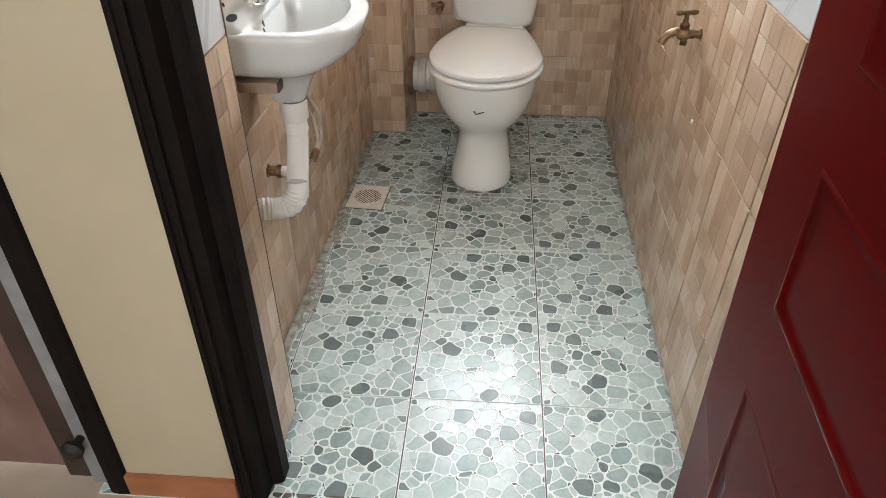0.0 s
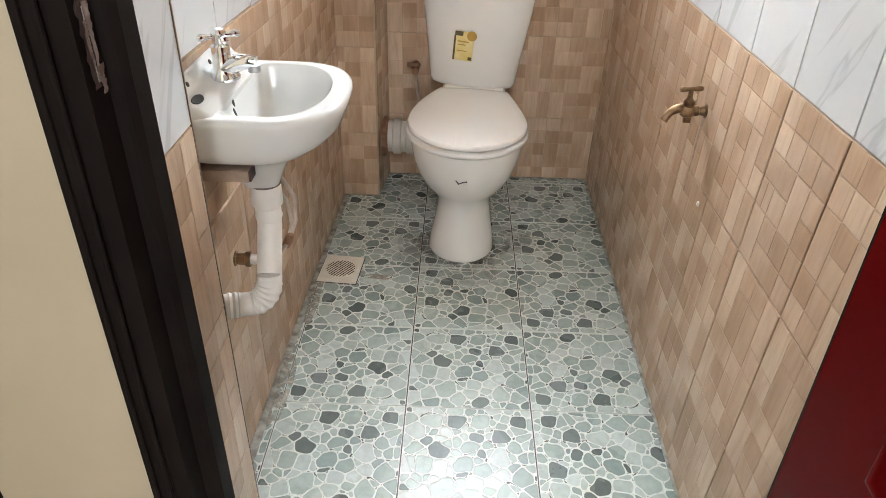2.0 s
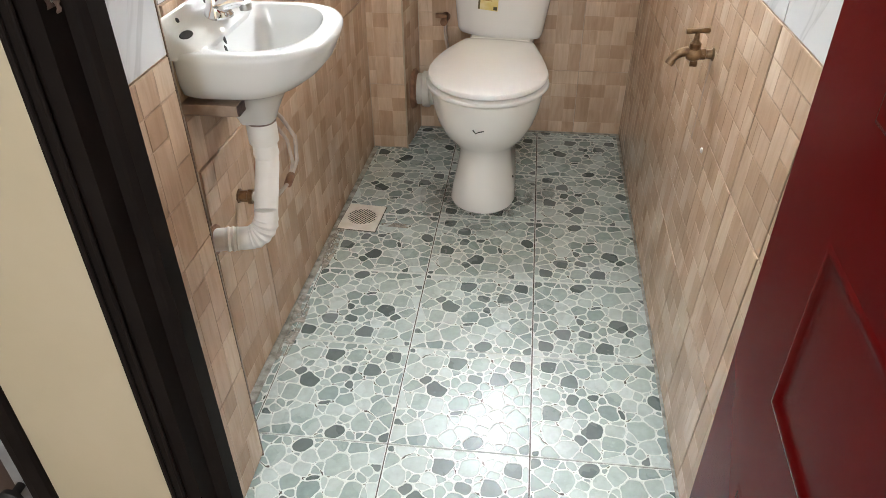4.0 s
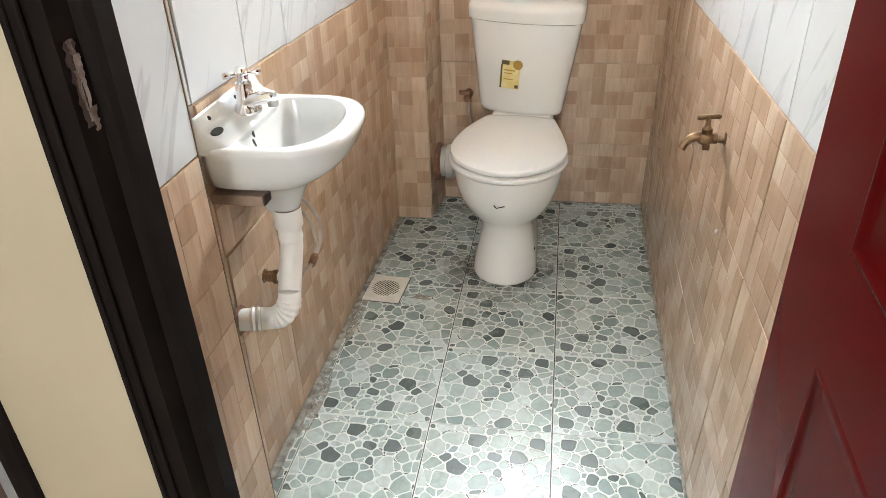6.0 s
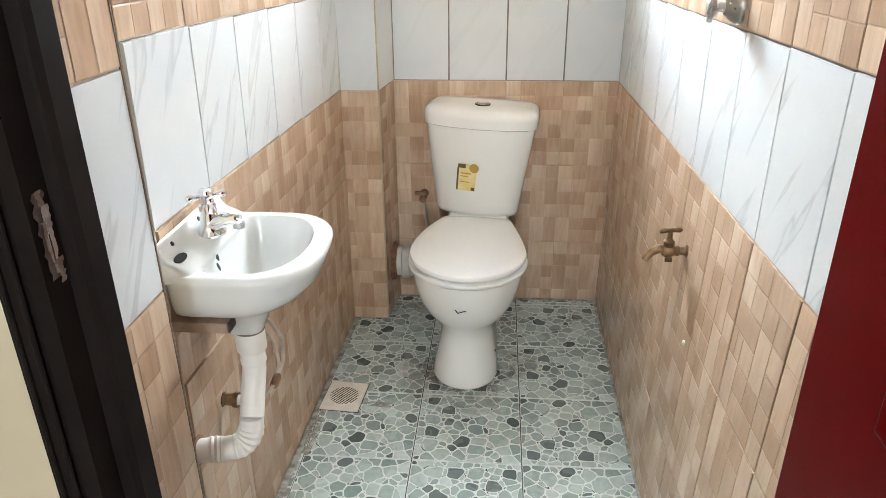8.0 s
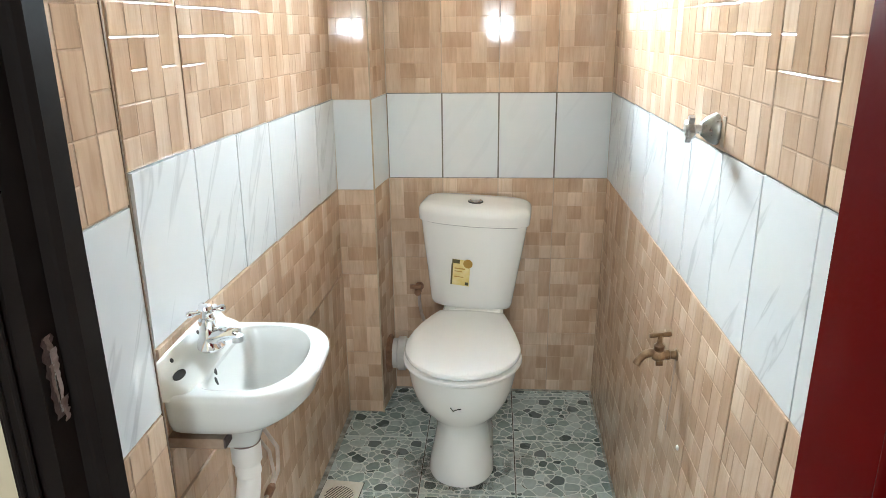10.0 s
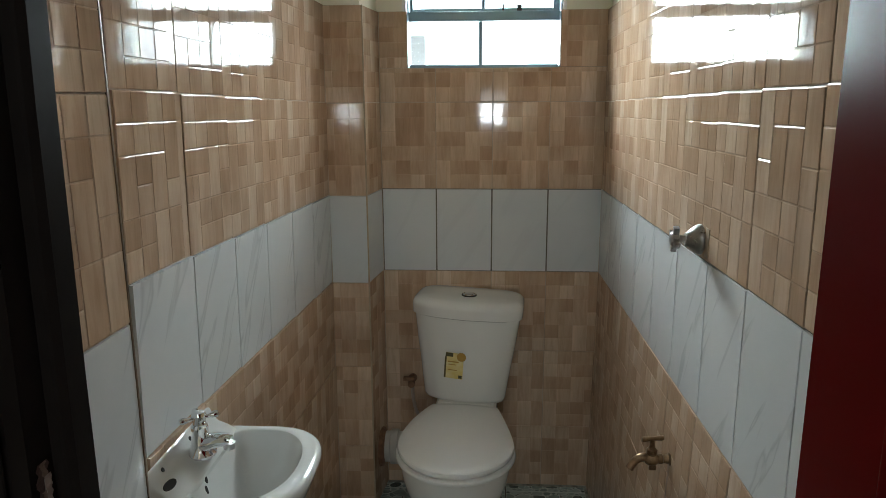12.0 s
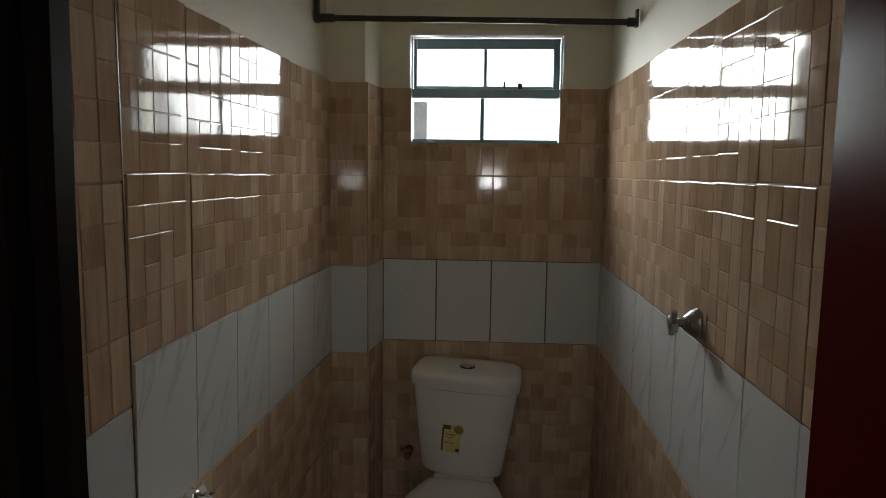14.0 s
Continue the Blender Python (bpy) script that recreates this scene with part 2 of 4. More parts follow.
def make_pane_glass():
    """Thin clear glass: light goes straight through, with a faint gloss that grows towards grazing views."""
    m = bpy.data.materials.new("window_glass")
    m.use_nodes = True
    t = m.node_tree
    t.nodes.clear()
    out, mx = t.nodes.new("ShaderNodeOutputMaterial"), t.nodes.new("ShaderNodeMixShader")
    clear, gloss, fr = t.nodes.new("ShaderNodeBsdfTransparent"), t.nodes.new("ShaderNodeBsdfGlossy"), t.nodes.new("ShaderNodeFresnel")
    clear.inputs[0].default_value = (0.95, 0.97, 0.97, 1)
    gloss.inputs["Roughness"].default_value = 0.02
    fr.inputs["IOR"].default_value = 1.45
    t.links.new(fr.outputs[0], mx.inputs[0])
    t.links.new(clear.outputs[0], mx.inputs[1])
    t.links.new(gloss.outputs[0], mx.inputs[2])
    t.links.new(mx.outputs[0], out.inputs[0])
    return m


def make_film(name, colour, most, scale):
    """A thin patchy film of one colour."""
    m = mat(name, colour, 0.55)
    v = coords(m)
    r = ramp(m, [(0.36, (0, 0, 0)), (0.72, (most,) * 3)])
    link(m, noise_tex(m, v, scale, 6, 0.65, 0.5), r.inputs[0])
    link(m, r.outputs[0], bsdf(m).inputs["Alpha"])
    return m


M_GLASS = make_pane_glass()
M_BROWNFILM = make_film("brown_floor_film", (0.15, 0.10, 0.06), 0.42, 16)
M_SMEAR = make_film("pale_cement_smear", (0.62, 0.58, 0.50), 0.95, 34)

# ---- mesh helpers ----


def to_mesh(name, bm, mats, smooth=False):
    bmesh.ops.recalc_face_normals(bm, faces=bm.faces)
    if smooth:
        for f in bm.faces:
            f.smooth = True
    me = bpy.data.meshes.new(name)
    bm.to_mesh(me)
    bm.free()
    for m in mats if isinstance(mats, (list, tuple)) else [mats]:
        me.materials.append(m)
    return me


def part(name, bm, material, parent=None, label="", smooth=False):
    """Links a bmesh as one mesh object, under a thing or a part."""
    ob = new(name, to_mesh(name, bm, material, smooth))
    if parent is not None:
        ob.parent = parent
    if label:
        tagged(ob, label)
    if smooth:
        ob.data.set_sharp_from_angle(angle=radians(38))
    return ob


def thing(name, m, label, category, group="", kind=""):
    ob = new(name)
    ob.empty_display_size = 0.05
    ob.matrix_world = m
    return tagged(ob, label, category, group, kind)


def box(x0, x1, y0, y1, z0, z1, bevel=0.0, bm=None, seg=2):
    b = bmesh.new()
    bmesh.ops.create_cube(b, size=1)
    for v in b.verts:
        v.co = ((x0 + x1) / 2 + v.co.x * (x1 - x0), (y0 + y1) / 2 + v.co.y * (y1 - y0), (z0 + z1) / 2 + v.co.z * (z1 - z0))
    if bevel:
        bmesh.ops.bevel(b, geom=b.edges[:], offset=bevel, segments=seg, affect='EDGES', profile=0.7)
    return join(bm, b)


def join(bm, b):
    if bm is None:
        return b
    me = bpy.data.meshes.new("tmp")
    b.to_mesh(me)
    b.free()
    bm.from_mesh(me)
    bpy.data.meshes.remove(me)
    return bm


def prism(foot, z0, z1, bm=None):
    """A solid over a polygon of (x, y)."""
    b = bmesh.new()
    lo = [b.verts.new((x, y, z0)) for x, y in foot]
    hi = [b.verts.new((x, y, z1)) for x, y in foot]
    b.faces.new(lo[::-1])
    b.faces.new(hi)
    n = len(foot)
    for i in range(n):
        b.faces.new((lo[i], lo[(i + 1) % n], hi[(i + 1) % n], hi[i]))
    return join(bm, b)


def loft(rings, caps=True, bm=None, closed=False):
    """A skin through rings of points, all of one length."""
    b = bmesh.new()
    vs = [[b.verts.new(p) for p in r] for r in rings]
    n = len(rings[0])
    pairs = list(zip(vs, vs[1:])) + ([(vs[-1], vs[0])] if closed else [])
    for a, c in pairs:
        for i in range(n):
            b.faces.new((a[i], a[(i + 1) % n], c[(i + 1) % n], c[i]))
    if caps and not closed:
        b.faces.new(vs[0][::-1])
        b.faces.new(vs[-1])
    return join(bm, b)


def lathe(profile, seg=24, m=None, bm=None, caps=True):
    """Turns (radius, height) pairs round z; m then places the result."""
    rings = [[(r * math.cos(2 * math.pi * i / seg), r * math.sin(2 * math.pi * i / seg), z) for i in range(seg)] for r, z in profile]
    b = loft(rings, caps)
    if m is not None:
        bmesh.ops.transform(b, matrix=m, verts=b.verts)
    return join(bm, b)


def tube(path, r, seg=12, bm=None, radii=None):
    """A round bar along a path of points."""
    pts = [Vector(p) for p in path]
    rings = []
    side = None
    for i, p in enumerate(pts):
        d = (pts[min(i + 1, len(pts) - 1)] - pts[max(i - 1, 0)]).normalized()
        if side is None:
            side = d.orthogonal().normalized()
        side = (side - d * side.dot(d)).normalized()
        up = d.cross(side)
        rr = radii[i] if radii else r
        rings.append([p + rr * (math.cos(2 * math.pi * k / seg) * side + math.sin(2 * math.pi * k / seg) * up) for k in range(seg)])
    return join(bm, loft(rings))


def arc(a, b, c, n=8):
    """Points on a quadratic curve from a over b to c."""
    a, b, c = Vector(a), Vector(b), Vector(c)
    return [a * (1 - t) ** 2 + 2 * b * t * (1 - t) + c * t * t for t in (i / n for i in range(n + 1))]


# ---- the plan ----
# x to the right, y into the room, z up; the floor's tile joints cross at (0.15, 0)
Y_BACK, Y_PILLAR = 0.945, 0.757
Y_COR, Y_IN = -0.885, -0.657
Z_B0, Z_B1, Z_TOP = 0.845, 1.143, 1.742
Z_CEIL = 2.55
T = 0.2035


def x_right(y, z):
    low = 0.440 + 0.016 * (y + 0.7) / 1.64
    high = 0.484 - 0.014 * (y + 0.7) / 1.64
    return low + (high - low) * min(max(z, 0) / Z_B0, 1.0)


def x_left(y, z):
    return -0.4865 + 0.0375 * (max(y, -0.4) + 0.4) / 1.157


def lift_left(y, z):
    """How far the left wall's courses climb towards the door."""
    return 0.0255 * (0.757 - y) * min(1.0, max(z, 0) / 0.24)


def lift_right(y, z):
    """How far the right wall's courses climb towards the door; the upper ones climb more."""
    k = 0.006 * min(1.0, max(z, 0) / Z_B0) + 0.015 * min(1.0, max(0.0, z - Z_B0) / 0.6)
    return k * (Y_BACK - y)


def solid(c):
    """A block from eight corners: four below, four above."""
    b = bmesh.new()
    v = [b.verts.new(p) for p in c]
    for f in ((3, 2, 1, 0), (4, 5, 6, 7), (0, 1, 5, 4), (1, 2, 6, 5), (2, 3, 7, 6), (3, 0, 4, 7)):
        b.faces.new([v[i] for i in f])
    return b


BACK = 0.009   # tile face to the wall behind it
GR = 0.004     # tile face to the grout


def wall_ob(name, bm, material=None, label="painted masonry wall"):
    return tagged(part(name, bm, material or M_PAINT), label, "wall", kind="structure")


# side walls, leaning a little as they were built
wall_right = wall_ob("wall_right", solid([(x_right(-0.9, 0) + BACK, -0.9, 0), (0.7, -0.9, 0), (0.7, 1.2, 0), (x_right(0.96, 0) + BACK, 1.2, 0),
                                          (x_right(-0.9, 1) + BACK, -0.9, 0.85), (0.7, -0.9, 0.85), (0.7, 1.2, 0.85), (x_right(0.96, 1) + BACK, 1.2, 0.85)]),
                     label="tiled masonry side wall, lower part behind tiles")
wall_right_upper = wall_ob("wall_right_upper", solid([(x_right(-0.9, 1) + BACK, -0.9, 0.85), (0.7, -0.9, 0.85), (0.7, 1.2, 0.85), (x_right(0.96, 1) + BACK, 1.2, 0.85),
                                                      (x_right(-0.9, 1) + BACK, -0.9, Z_CEIL), (0.7, -0.9, Z_CEIL), (0.7, 1.2, Z_CEIL), (x_right(0.96, 1) + BACK, 1.2, Z_CEIL)]),
                           label="cream painted side wall above the tiles")
wall_left = wall_ob("wall_left", prism([(-0.7, -0.64), (x_left(-0.64, 0) - BACK, -0.64), (x_left(-0.4, 0) - BACK, -0.4), (x_left(0.96, 0) - BACK, 0.96), (x_left(0.96, 0) - BACK, 1.2), (-0.7, 1.2)], 0, Z_CEIL),
                    label="cream painted side wall with tiles up to head height")
pillar = wall_ob("wall_pillar", prism([(-0.46, Y_PILLAR + BACK), (-0.323 - BACK, Y_PILLAR + BACK), (-0.300 - BACK, 0.96), (-0.46, 0.96)], 0, Z_CEIL),
                 label="boxed-in pillar, tiled below and cream painted above")
# back wall round the window opening
WX0, WX1, WZ0, WZ1 = -0.215, 0.327, 1.557, 1.932
TX0, TX1 = -0.203, 0.313   # between the tiles
yb = Y_BACK + BACK
b = box(-0.5, WX0, yb, 1.13, 0, Z_CEIL)
b = box(WX1, 0.52, yb, 1.13, 0, Z_CEIL, bm=b)
b = box(WX0, WX1, yb, 1.13, 0, WZ0, bm=b)
b = box(WX0, WX1, yb, 1.13, WZ1, Z_CEIL, bm=b)
b = box(WX0, TX0 - 0.002, yb, 0.99, WZ0, Z_TOP - 0.012, bm=b)
b = box(TX1 + 0.002, WX1, yb, 0.99, WZ0, Z_TOP - 0.012, bm=b)
wall_back = wall_ob("wall_back", b, label="back wall with a small steel window, tiled below")
# front wall with the doorway
b = box(-0.70, -0.403 - BACK, Y_COR, Y_IN, 0, Z_CEIL)
b = box(-0.403 - BACK, 0.44, Y_COR, Y_IN, 2.09, Z_CEIL, bm=b)
b = box(0.452, 0.70, Y_COR, -0.9, 0, Z_CEIL, bm=b)
b = box(-1.9, -0.70, Y_COR, Y_IN, 2.09, Z_CEIL, bm=b)
b = box(-1.9, -1.56, Y_COR, Y_IN, 0, 2.09, bm=b)
b = box(0.70, 1.0, Y_COR, Y_IN, 0, Z_CEIL, bm=b)
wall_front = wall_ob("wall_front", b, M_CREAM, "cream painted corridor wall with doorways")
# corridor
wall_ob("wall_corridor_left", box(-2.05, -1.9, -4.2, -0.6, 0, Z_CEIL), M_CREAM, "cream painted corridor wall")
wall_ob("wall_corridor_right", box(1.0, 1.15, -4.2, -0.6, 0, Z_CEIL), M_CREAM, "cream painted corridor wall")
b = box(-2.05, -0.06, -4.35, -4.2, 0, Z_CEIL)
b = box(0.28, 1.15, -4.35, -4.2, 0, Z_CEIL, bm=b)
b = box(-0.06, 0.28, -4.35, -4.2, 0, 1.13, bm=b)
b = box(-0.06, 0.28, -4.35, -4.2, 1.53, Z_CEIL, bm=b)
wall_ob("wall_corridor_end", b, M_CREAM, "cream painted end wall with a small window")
tagged(part("ceiling", box(-2.05, 1.15, -4.35, 1.2, Z_CEIL, Z_CEIL + 0.12), M_CEIL), "plain off-white painted ceiling", "ceiling", kind="structure")
floor_slab = tagged(part("floor", box(-0.52, 0.52, -0.87, 0.97, -0.10, -0.0035), M_FLOORGROUT), "floor of square tiles printed with grey crazy-paving stones", "floor", kind="structure")
tagged(part("corridor_floor", box(-2.05, 1.15, -4.35, -0.87, -0.10, -0.004), M_CORFLOOR), "plain beige corridor floor", "floor", kind="structure")
tagged(part("neighbour_floor", box(-2.05, -0.53, -0.87, -0.60, -0.10, -0.004), M_CORFLOOR), "plain beige floor in the neighbouring doorway", "floor", kind="structure")

# ---- tiles of the walls ----


def rect_blocks(seed):
    """A tile's print: blocks of one or two cells on a grid of four by six; a few are split upright into strips."""
    rnd = random.Random(seed)
    used, out = set(), []
    for r in range(6):
        for c in range(4):
            if (c, r) in used:
                continue
            for w, h in rnd.choice([((2, 1), (1, 1)), ((1, 2), (1, 1)), ((1, 2), (1, 1)), ((1, 1),), ((1, 1),), ((1, 1),), ((1, 1),)]):
                cells = [(c + i, r + j) for i in range(w) for j in range(h)]
                if all(x < 4 and y < 6 and (x, y) not in used for x, y in cells):
                    used.update(cells)
                    if w == 1 and rnd.random() < 0.16:
                        k = rnd.choice((0.3, 0.5, 0.65))
                        out.append((c, r, k, h, rnd.random(), rnd.random()))
                        out.append((c + k, r, 1 - k, h, rnd.random(), rnd.random()))
                    else:
                        out.append((c, r, w, h, rnd.random(), rnd.random()))
                    break
    return out


TILE_CACHE = {}


def tile_mesh(kind, seed, u0, u1, v0, v1):
    """A wall tile, or the cut piece of it between u0..u1 and v0..v1 (metres of its face). Local x along, z up, -y out of the wall."""
    key = (kind, seed, round(u0, 3), round(u1, 3), round(v0, 3), round(v1, 3))
    if key in TILE_CACHE:
        return TILE_CACHE[key]
    b = bmesh.new()
    # block corners, which carry the edge shading put into the tile's colour
    uvl = b.loops.layers.uv.new("print")

    def pad(a0, a1, c0, c1, y0, y1, inset, t1=0.0, t2=0.0, flip=0):
        lo = [b.verts.new((x, y0, z)) for x, z in ((a0, c0), (a1, c0), (a1, c1), (a0, c1))]
        hi = [b.verts.new((x, y1 + t, z)) for (x, z), t in zip(((a0 + inset, c0 + inset), (a1 - inset, c0 + inset), (a1 - inset, c1 - inset), (a0 + inset, c1 - inset)), (t1, -t2, -t1, t2))]
        top = b.faces.new(hi)
        for k, lp in enumerate(top.loops):
            cu, cv = ((0, 0), (1, 0), (1, 1), (0, 1))[k]
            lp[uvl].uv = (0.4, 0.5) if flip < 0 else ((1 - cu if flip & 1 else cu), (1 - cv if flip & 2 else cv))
        for i in range(4):
            side = b.faces.new((lo[i], lo[(i + 1) % 4], hi[(i + 1) % 4], hi[i]))
            for lp in side.loops:
                lp[uvl].uv = (0.4, 0.5)

    w, h = u1 - u0, v1 - v0
    j = 0.0018 if kind != 'brown' else 0.0006
    if kind != "brown":
        pad(j, w - j, j, h - j, 0.008, 0.0005, 0.0008, flip=-1)
    else:
        pad(j, w - j, j, h - j, 0.008, 0.0012, 0.0006, flip=-1)
        cw, ch = T / 4, 0.2985 / 6
        for c, r, nw, nh, p, q in rect_blocks(seed):
            a0, a1 = max(c * cw, u0) - u0, min((c + nw) * cw, u1) - u0
            c0, c1 = max(r * ch, v0) - v0, min((r + nh) * ch, v1) - v0
            if a1 - a0 < 0.008 or c1 - c0 < 0.008:
                continue
            g = 0.0006
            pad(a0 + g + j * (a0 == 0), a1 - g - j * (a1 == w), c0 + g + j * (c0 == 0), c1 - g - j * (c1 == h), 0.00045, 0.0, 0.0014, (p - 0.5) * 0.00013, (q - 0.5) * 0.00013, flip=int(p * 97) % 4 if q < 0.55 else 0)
    bmesh.ops.recalc_face_normals(b, faces=b.faces)
    me = bpy.data.meshes.new("wall_tile")
    b.to_mesh(me)
    b.free()
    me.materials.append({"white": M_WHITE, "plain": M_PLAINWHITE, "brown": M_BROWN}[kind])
    TILE_CACHE[key] = me
    return me


ROWS_Z = [(0.004, 0.2465, 'brown'), (0.2465, 0.5455, 'brown'), (0.5455, 0.8445, 'brown'), (0.8445, 1.1430, 'white'), (1.1430, 1.4425, 'brown'), (1.4425, 1.7420, 'brown')]
ROWS_PLAIN = [(a, c, 'plain' if k == 'white' else k) for a, c, k in ROWS_Z]
RT = random.Random(7)


def lay(parent, place, cuts, full_first=True, hole=None, rows=ROWS_Z, wob=0.0008):
    """Lays tiles along a wall. place(s, z) gives the point of the face s metres along it; cuts are the joints' distances s."""
    for z0, z1, kind in rows:
        for i, (s0, s1) in enumerate(zip(cuts, cuts[1:])):
            width = s1 - s0
            u0 = T - width if (i == 0 and full_first and width < T - 0.012) else 0.0
            u1 = min(u0 + width, T) if width < T - 0.004 else width
            v0 = 0.2985 - (z1 - z0) if z1 - z0 < 0.29 else 0.0
            pieces = [(s0, s1, z0, z1, u0, u1, v0, v0 + z1 - z0)]
            if hole:
                hx0, hx1, hz0, hz1 = hole
                out = []
                for a0, a1, c0, c1, p0, p1, q0, q1 in pieces:
                    if a1 <= hx0 or a0 >= hx1 or c1 <= hz0 or c0 >= hz1:
                        out.append((a0, a1, c0, c1, p0, p1, q0, q1))
                        continue
                    if c0 < hz0:
                        out.append((a0, a1, c0, hz0, p0, p1, q0, q0 + hz0 - c0))
                    lo = max(c0, hz0)
                    if a0 < hx0:
                        out.append((a0, hx0, lo, c1, p0, p0 + hx0 - a0, q0 + lo - c0, q1))
                    if a1 > hx1:
                        out.append((hx1, a1, lo, c1, p1 - (a1 - hx1), p1, q0 + lo - c0, q1))
                pieces = out
            seed = RT.choice((1, 2, 3))
            for a0, a1, c0, c1, p0, p1, q0, q1 in pieces:
                if a1 - a0 < 0.006 or c1 - c0 < 0.006:
                    continue
                me = tile_mesh(kind, seed, p0, p1, q0, q1)
                o = Vector(place(a0, c0))
                ex = (Vector(place(a1, c0)) - o).normalized()
                rise = Vector(place(a0, c1)) - o
                ey = rise.cross(ex).normalized()
                m = Matrix((ex, ey, rise / (c1 - c0))).transposed().to_4x4()
                m.translation = o + ey * RT.uniform(-wob, wob) * 0.4
                m = m @ pose(0, 0, 0, RT.uniform(-wob, wob) * 70, 0, RT.uniform(-wob, wob) * 100)
                ob = new("wall_tile", me)
                ob.parent = parent
                ob.matrix_world = m


# grout beds


def bed(face, lift, ys, z0, z1, deep, thick, out):
    """A sheet of mortar behind the tiles of a side wall, in stretches between the places ys."""
    b = None
    for y0, y1 in zip(ys, ys[1:]):
        c = []
        for z in (z0, z1):
            for y, d in ((y0, deep), (y0, deep + thick), (y1, deep + thick), (y1, deep)):
                c.append((face(y, z) + out * d, y, z + lift(y, z)))
        b = join(b, solid(c))
    return b


YR, YL = (-0.80, 0.95), (-0.645, -0.4, 0.90)
GB = 0.0019   # the brown tiles are grouted almost flush
part("grout", bed(x_right, lift_right, YR, 0, Z_B0, GB, 0.0065, 1), M_GROUT, wall_right)
part("grout", bed(x_right, lift_right, YR, Z_B1, Z_TOP, GB, 0.0065, 1), M_GROUT, wall_right_upper)
part("grout", bed(x_left, lift_left, YL, 0, Z_B0, GB, 0.0065, -1), M_GROUT, wall_left)
part("grout", bed(x_left, lift_left, YL, Z_B1, Z_TOP, GB, 0.0065, -1), M_GROUT, wall_left)
part("grout", prism([(-0.455, Y_PILLAR + GR), (-0.323 - GR, Y_PILLAR + GR), (-0.300 - GR, 0.95), (-0.455, 0.95)], 0, Z_TOP), M_GROUT, pillar)
b = box(-0.33, TX0 - 0.002, Y_BACK + GR, Y_BACK + 0.02, 0, Z_TOP)
b = box(TX1 + 0.002, 0.475, Y_BACK + GR, Y_BACK + 0.02, 0, Z_TOP, bm=b)
b = box(TX0 - 0.002, TX1 + 0.002, Y_BACK + GR, Y_BACK + 0.02, 0, WZ0 - 0.002, bm=b)
part("grout", b, M_GROUT, wall_back)
part("grout", box(-0.43, -0.403 - GR, -0.80, Y_IN + 0.003, 0, Z_TOP + 0.03), M_GROUT, wall_front)

# darker joints between the white tiles, some of them filled with white cement
D = GR - 0.0008
part("band_grout", bed(x_right, lift_right, (-0.80, 0.94), Z_B0, Z_B1, D, 0.003, 1), M_DARKGROUT, wall_right_upper)
part("band_grout", bed(x_left, lift_left, (-0.643, -0.4, 0.75), Z_B0, Z_B1, D, 0.003, -1), M_DARKGROUT, wall_left)
part("band_grout", box(-0.30, 0.468, Y_BACK + D, Y_BACK + 0.008, Z_B0, Z_B1), M_DARKGROUT, wall_back)
JR = (0.768, 0.568, 0.368, 0.168, -0.033, -0.233, -0.428, -0.628)
JL = (-0.498, -0.2705, -0.067, 0.1365, 0.340, 0.5435)
for y in (0.768, 0.568, 0.368, -0.033, -0.428):
    part("white_joint", bed(x_right, lift_right, (y - 0.0028, y + 0.0028), Z_B0 + 0.002, Z_B1 - 0.002, 0.0014, 0.0015, 1), M_WHITECEMENT, wall_right_upper)
for y in (0.340, 0.5435):
    part("white_joint", bed(x_left, lift_left, (y - 0.0028, y + 0.0028), Z_B0 + 0.002, Z_B1 - 0.002, 0.0014, 0.0015, -1), M_WHITECEMENT, wall_left)

# right wall: s runs from the back towards the door
CR = [0.0] + [Y_BACK - y for y in JR + (-0.80,)]


def face_right(d, z):
    y = Y_BACK - d
    return (x_right(y, z), y, z + lift_right(y, z))


def face_left(d, z):
    y = d - 0.645
    return (x_left(y, z), y, z + lift_left(y, z))


lay(wall_right, face_right, CR, rows=ROWS_Z[:3])
lay(wall_right_upper, face_right, CR, rows=ROWS_Z[3:])
# left wall: the run starts at the door
CL = [y + 0.645 for y in (-0.645,) + JL + (Y_PILLAR,)]
lay(wall_left, face_left, CL)
# pillar front and side, back wall
lay(pillar, lambda s, z: (-0.4495 + s, Y_PILLAR, z), [0, 0.1265], rows=ROWS_PLAIN)
lay(pillar, lambda s, z: (-0.323 + 0.023 * s / 0.188, Y_PILLAR + s, z), [0, 0.188], rows=ROWS_PLAIN)
lay(wall_back, lambda s, z: (-0.3 + s, Y_BACK, z), [0, 0.192, 0.3885, 0.5845, 0.772], hole=(TX0 + 0.3, TX1 + 0.3, WZ0, 2), rows=ROWS_PLAIN)
# the doorway's tiled side
PZ = [(0.004, 0.2580, 'brown'), (0.2580, 0.5570, 'brown'), (0.5570, 0.8570, 'brown'), (0.8570, 1.1670, 'white'), (1.1670, 1.4670, 'brown'), (1.4670, 1.7670, 'brown')]
lay(wall_front, lambda s, z: (-0.403, -0.802 + s, z), [0, 0.145], rows=PZ)
# plastic corner trims
part("corner_trim", box(-0.4055, -0.4022, Y_IN - 0.0017, Y_IN + 0.0017, 0, Z_TOP + 0.01, 0.0006), M_EDGE, wall_front, "thin brown plastic edge trim")
part("corner_trim", box(-0.3262, -0.3212, Y_PILLAR - 0.0022, Y_PILLAR + 0.0022, 0, Z_TOP, 0.0008), M_TRIM, pillar, "thin brown plastic edge trim")

# ---- floor tiles with crazy-paving print ----
S = 0.2967


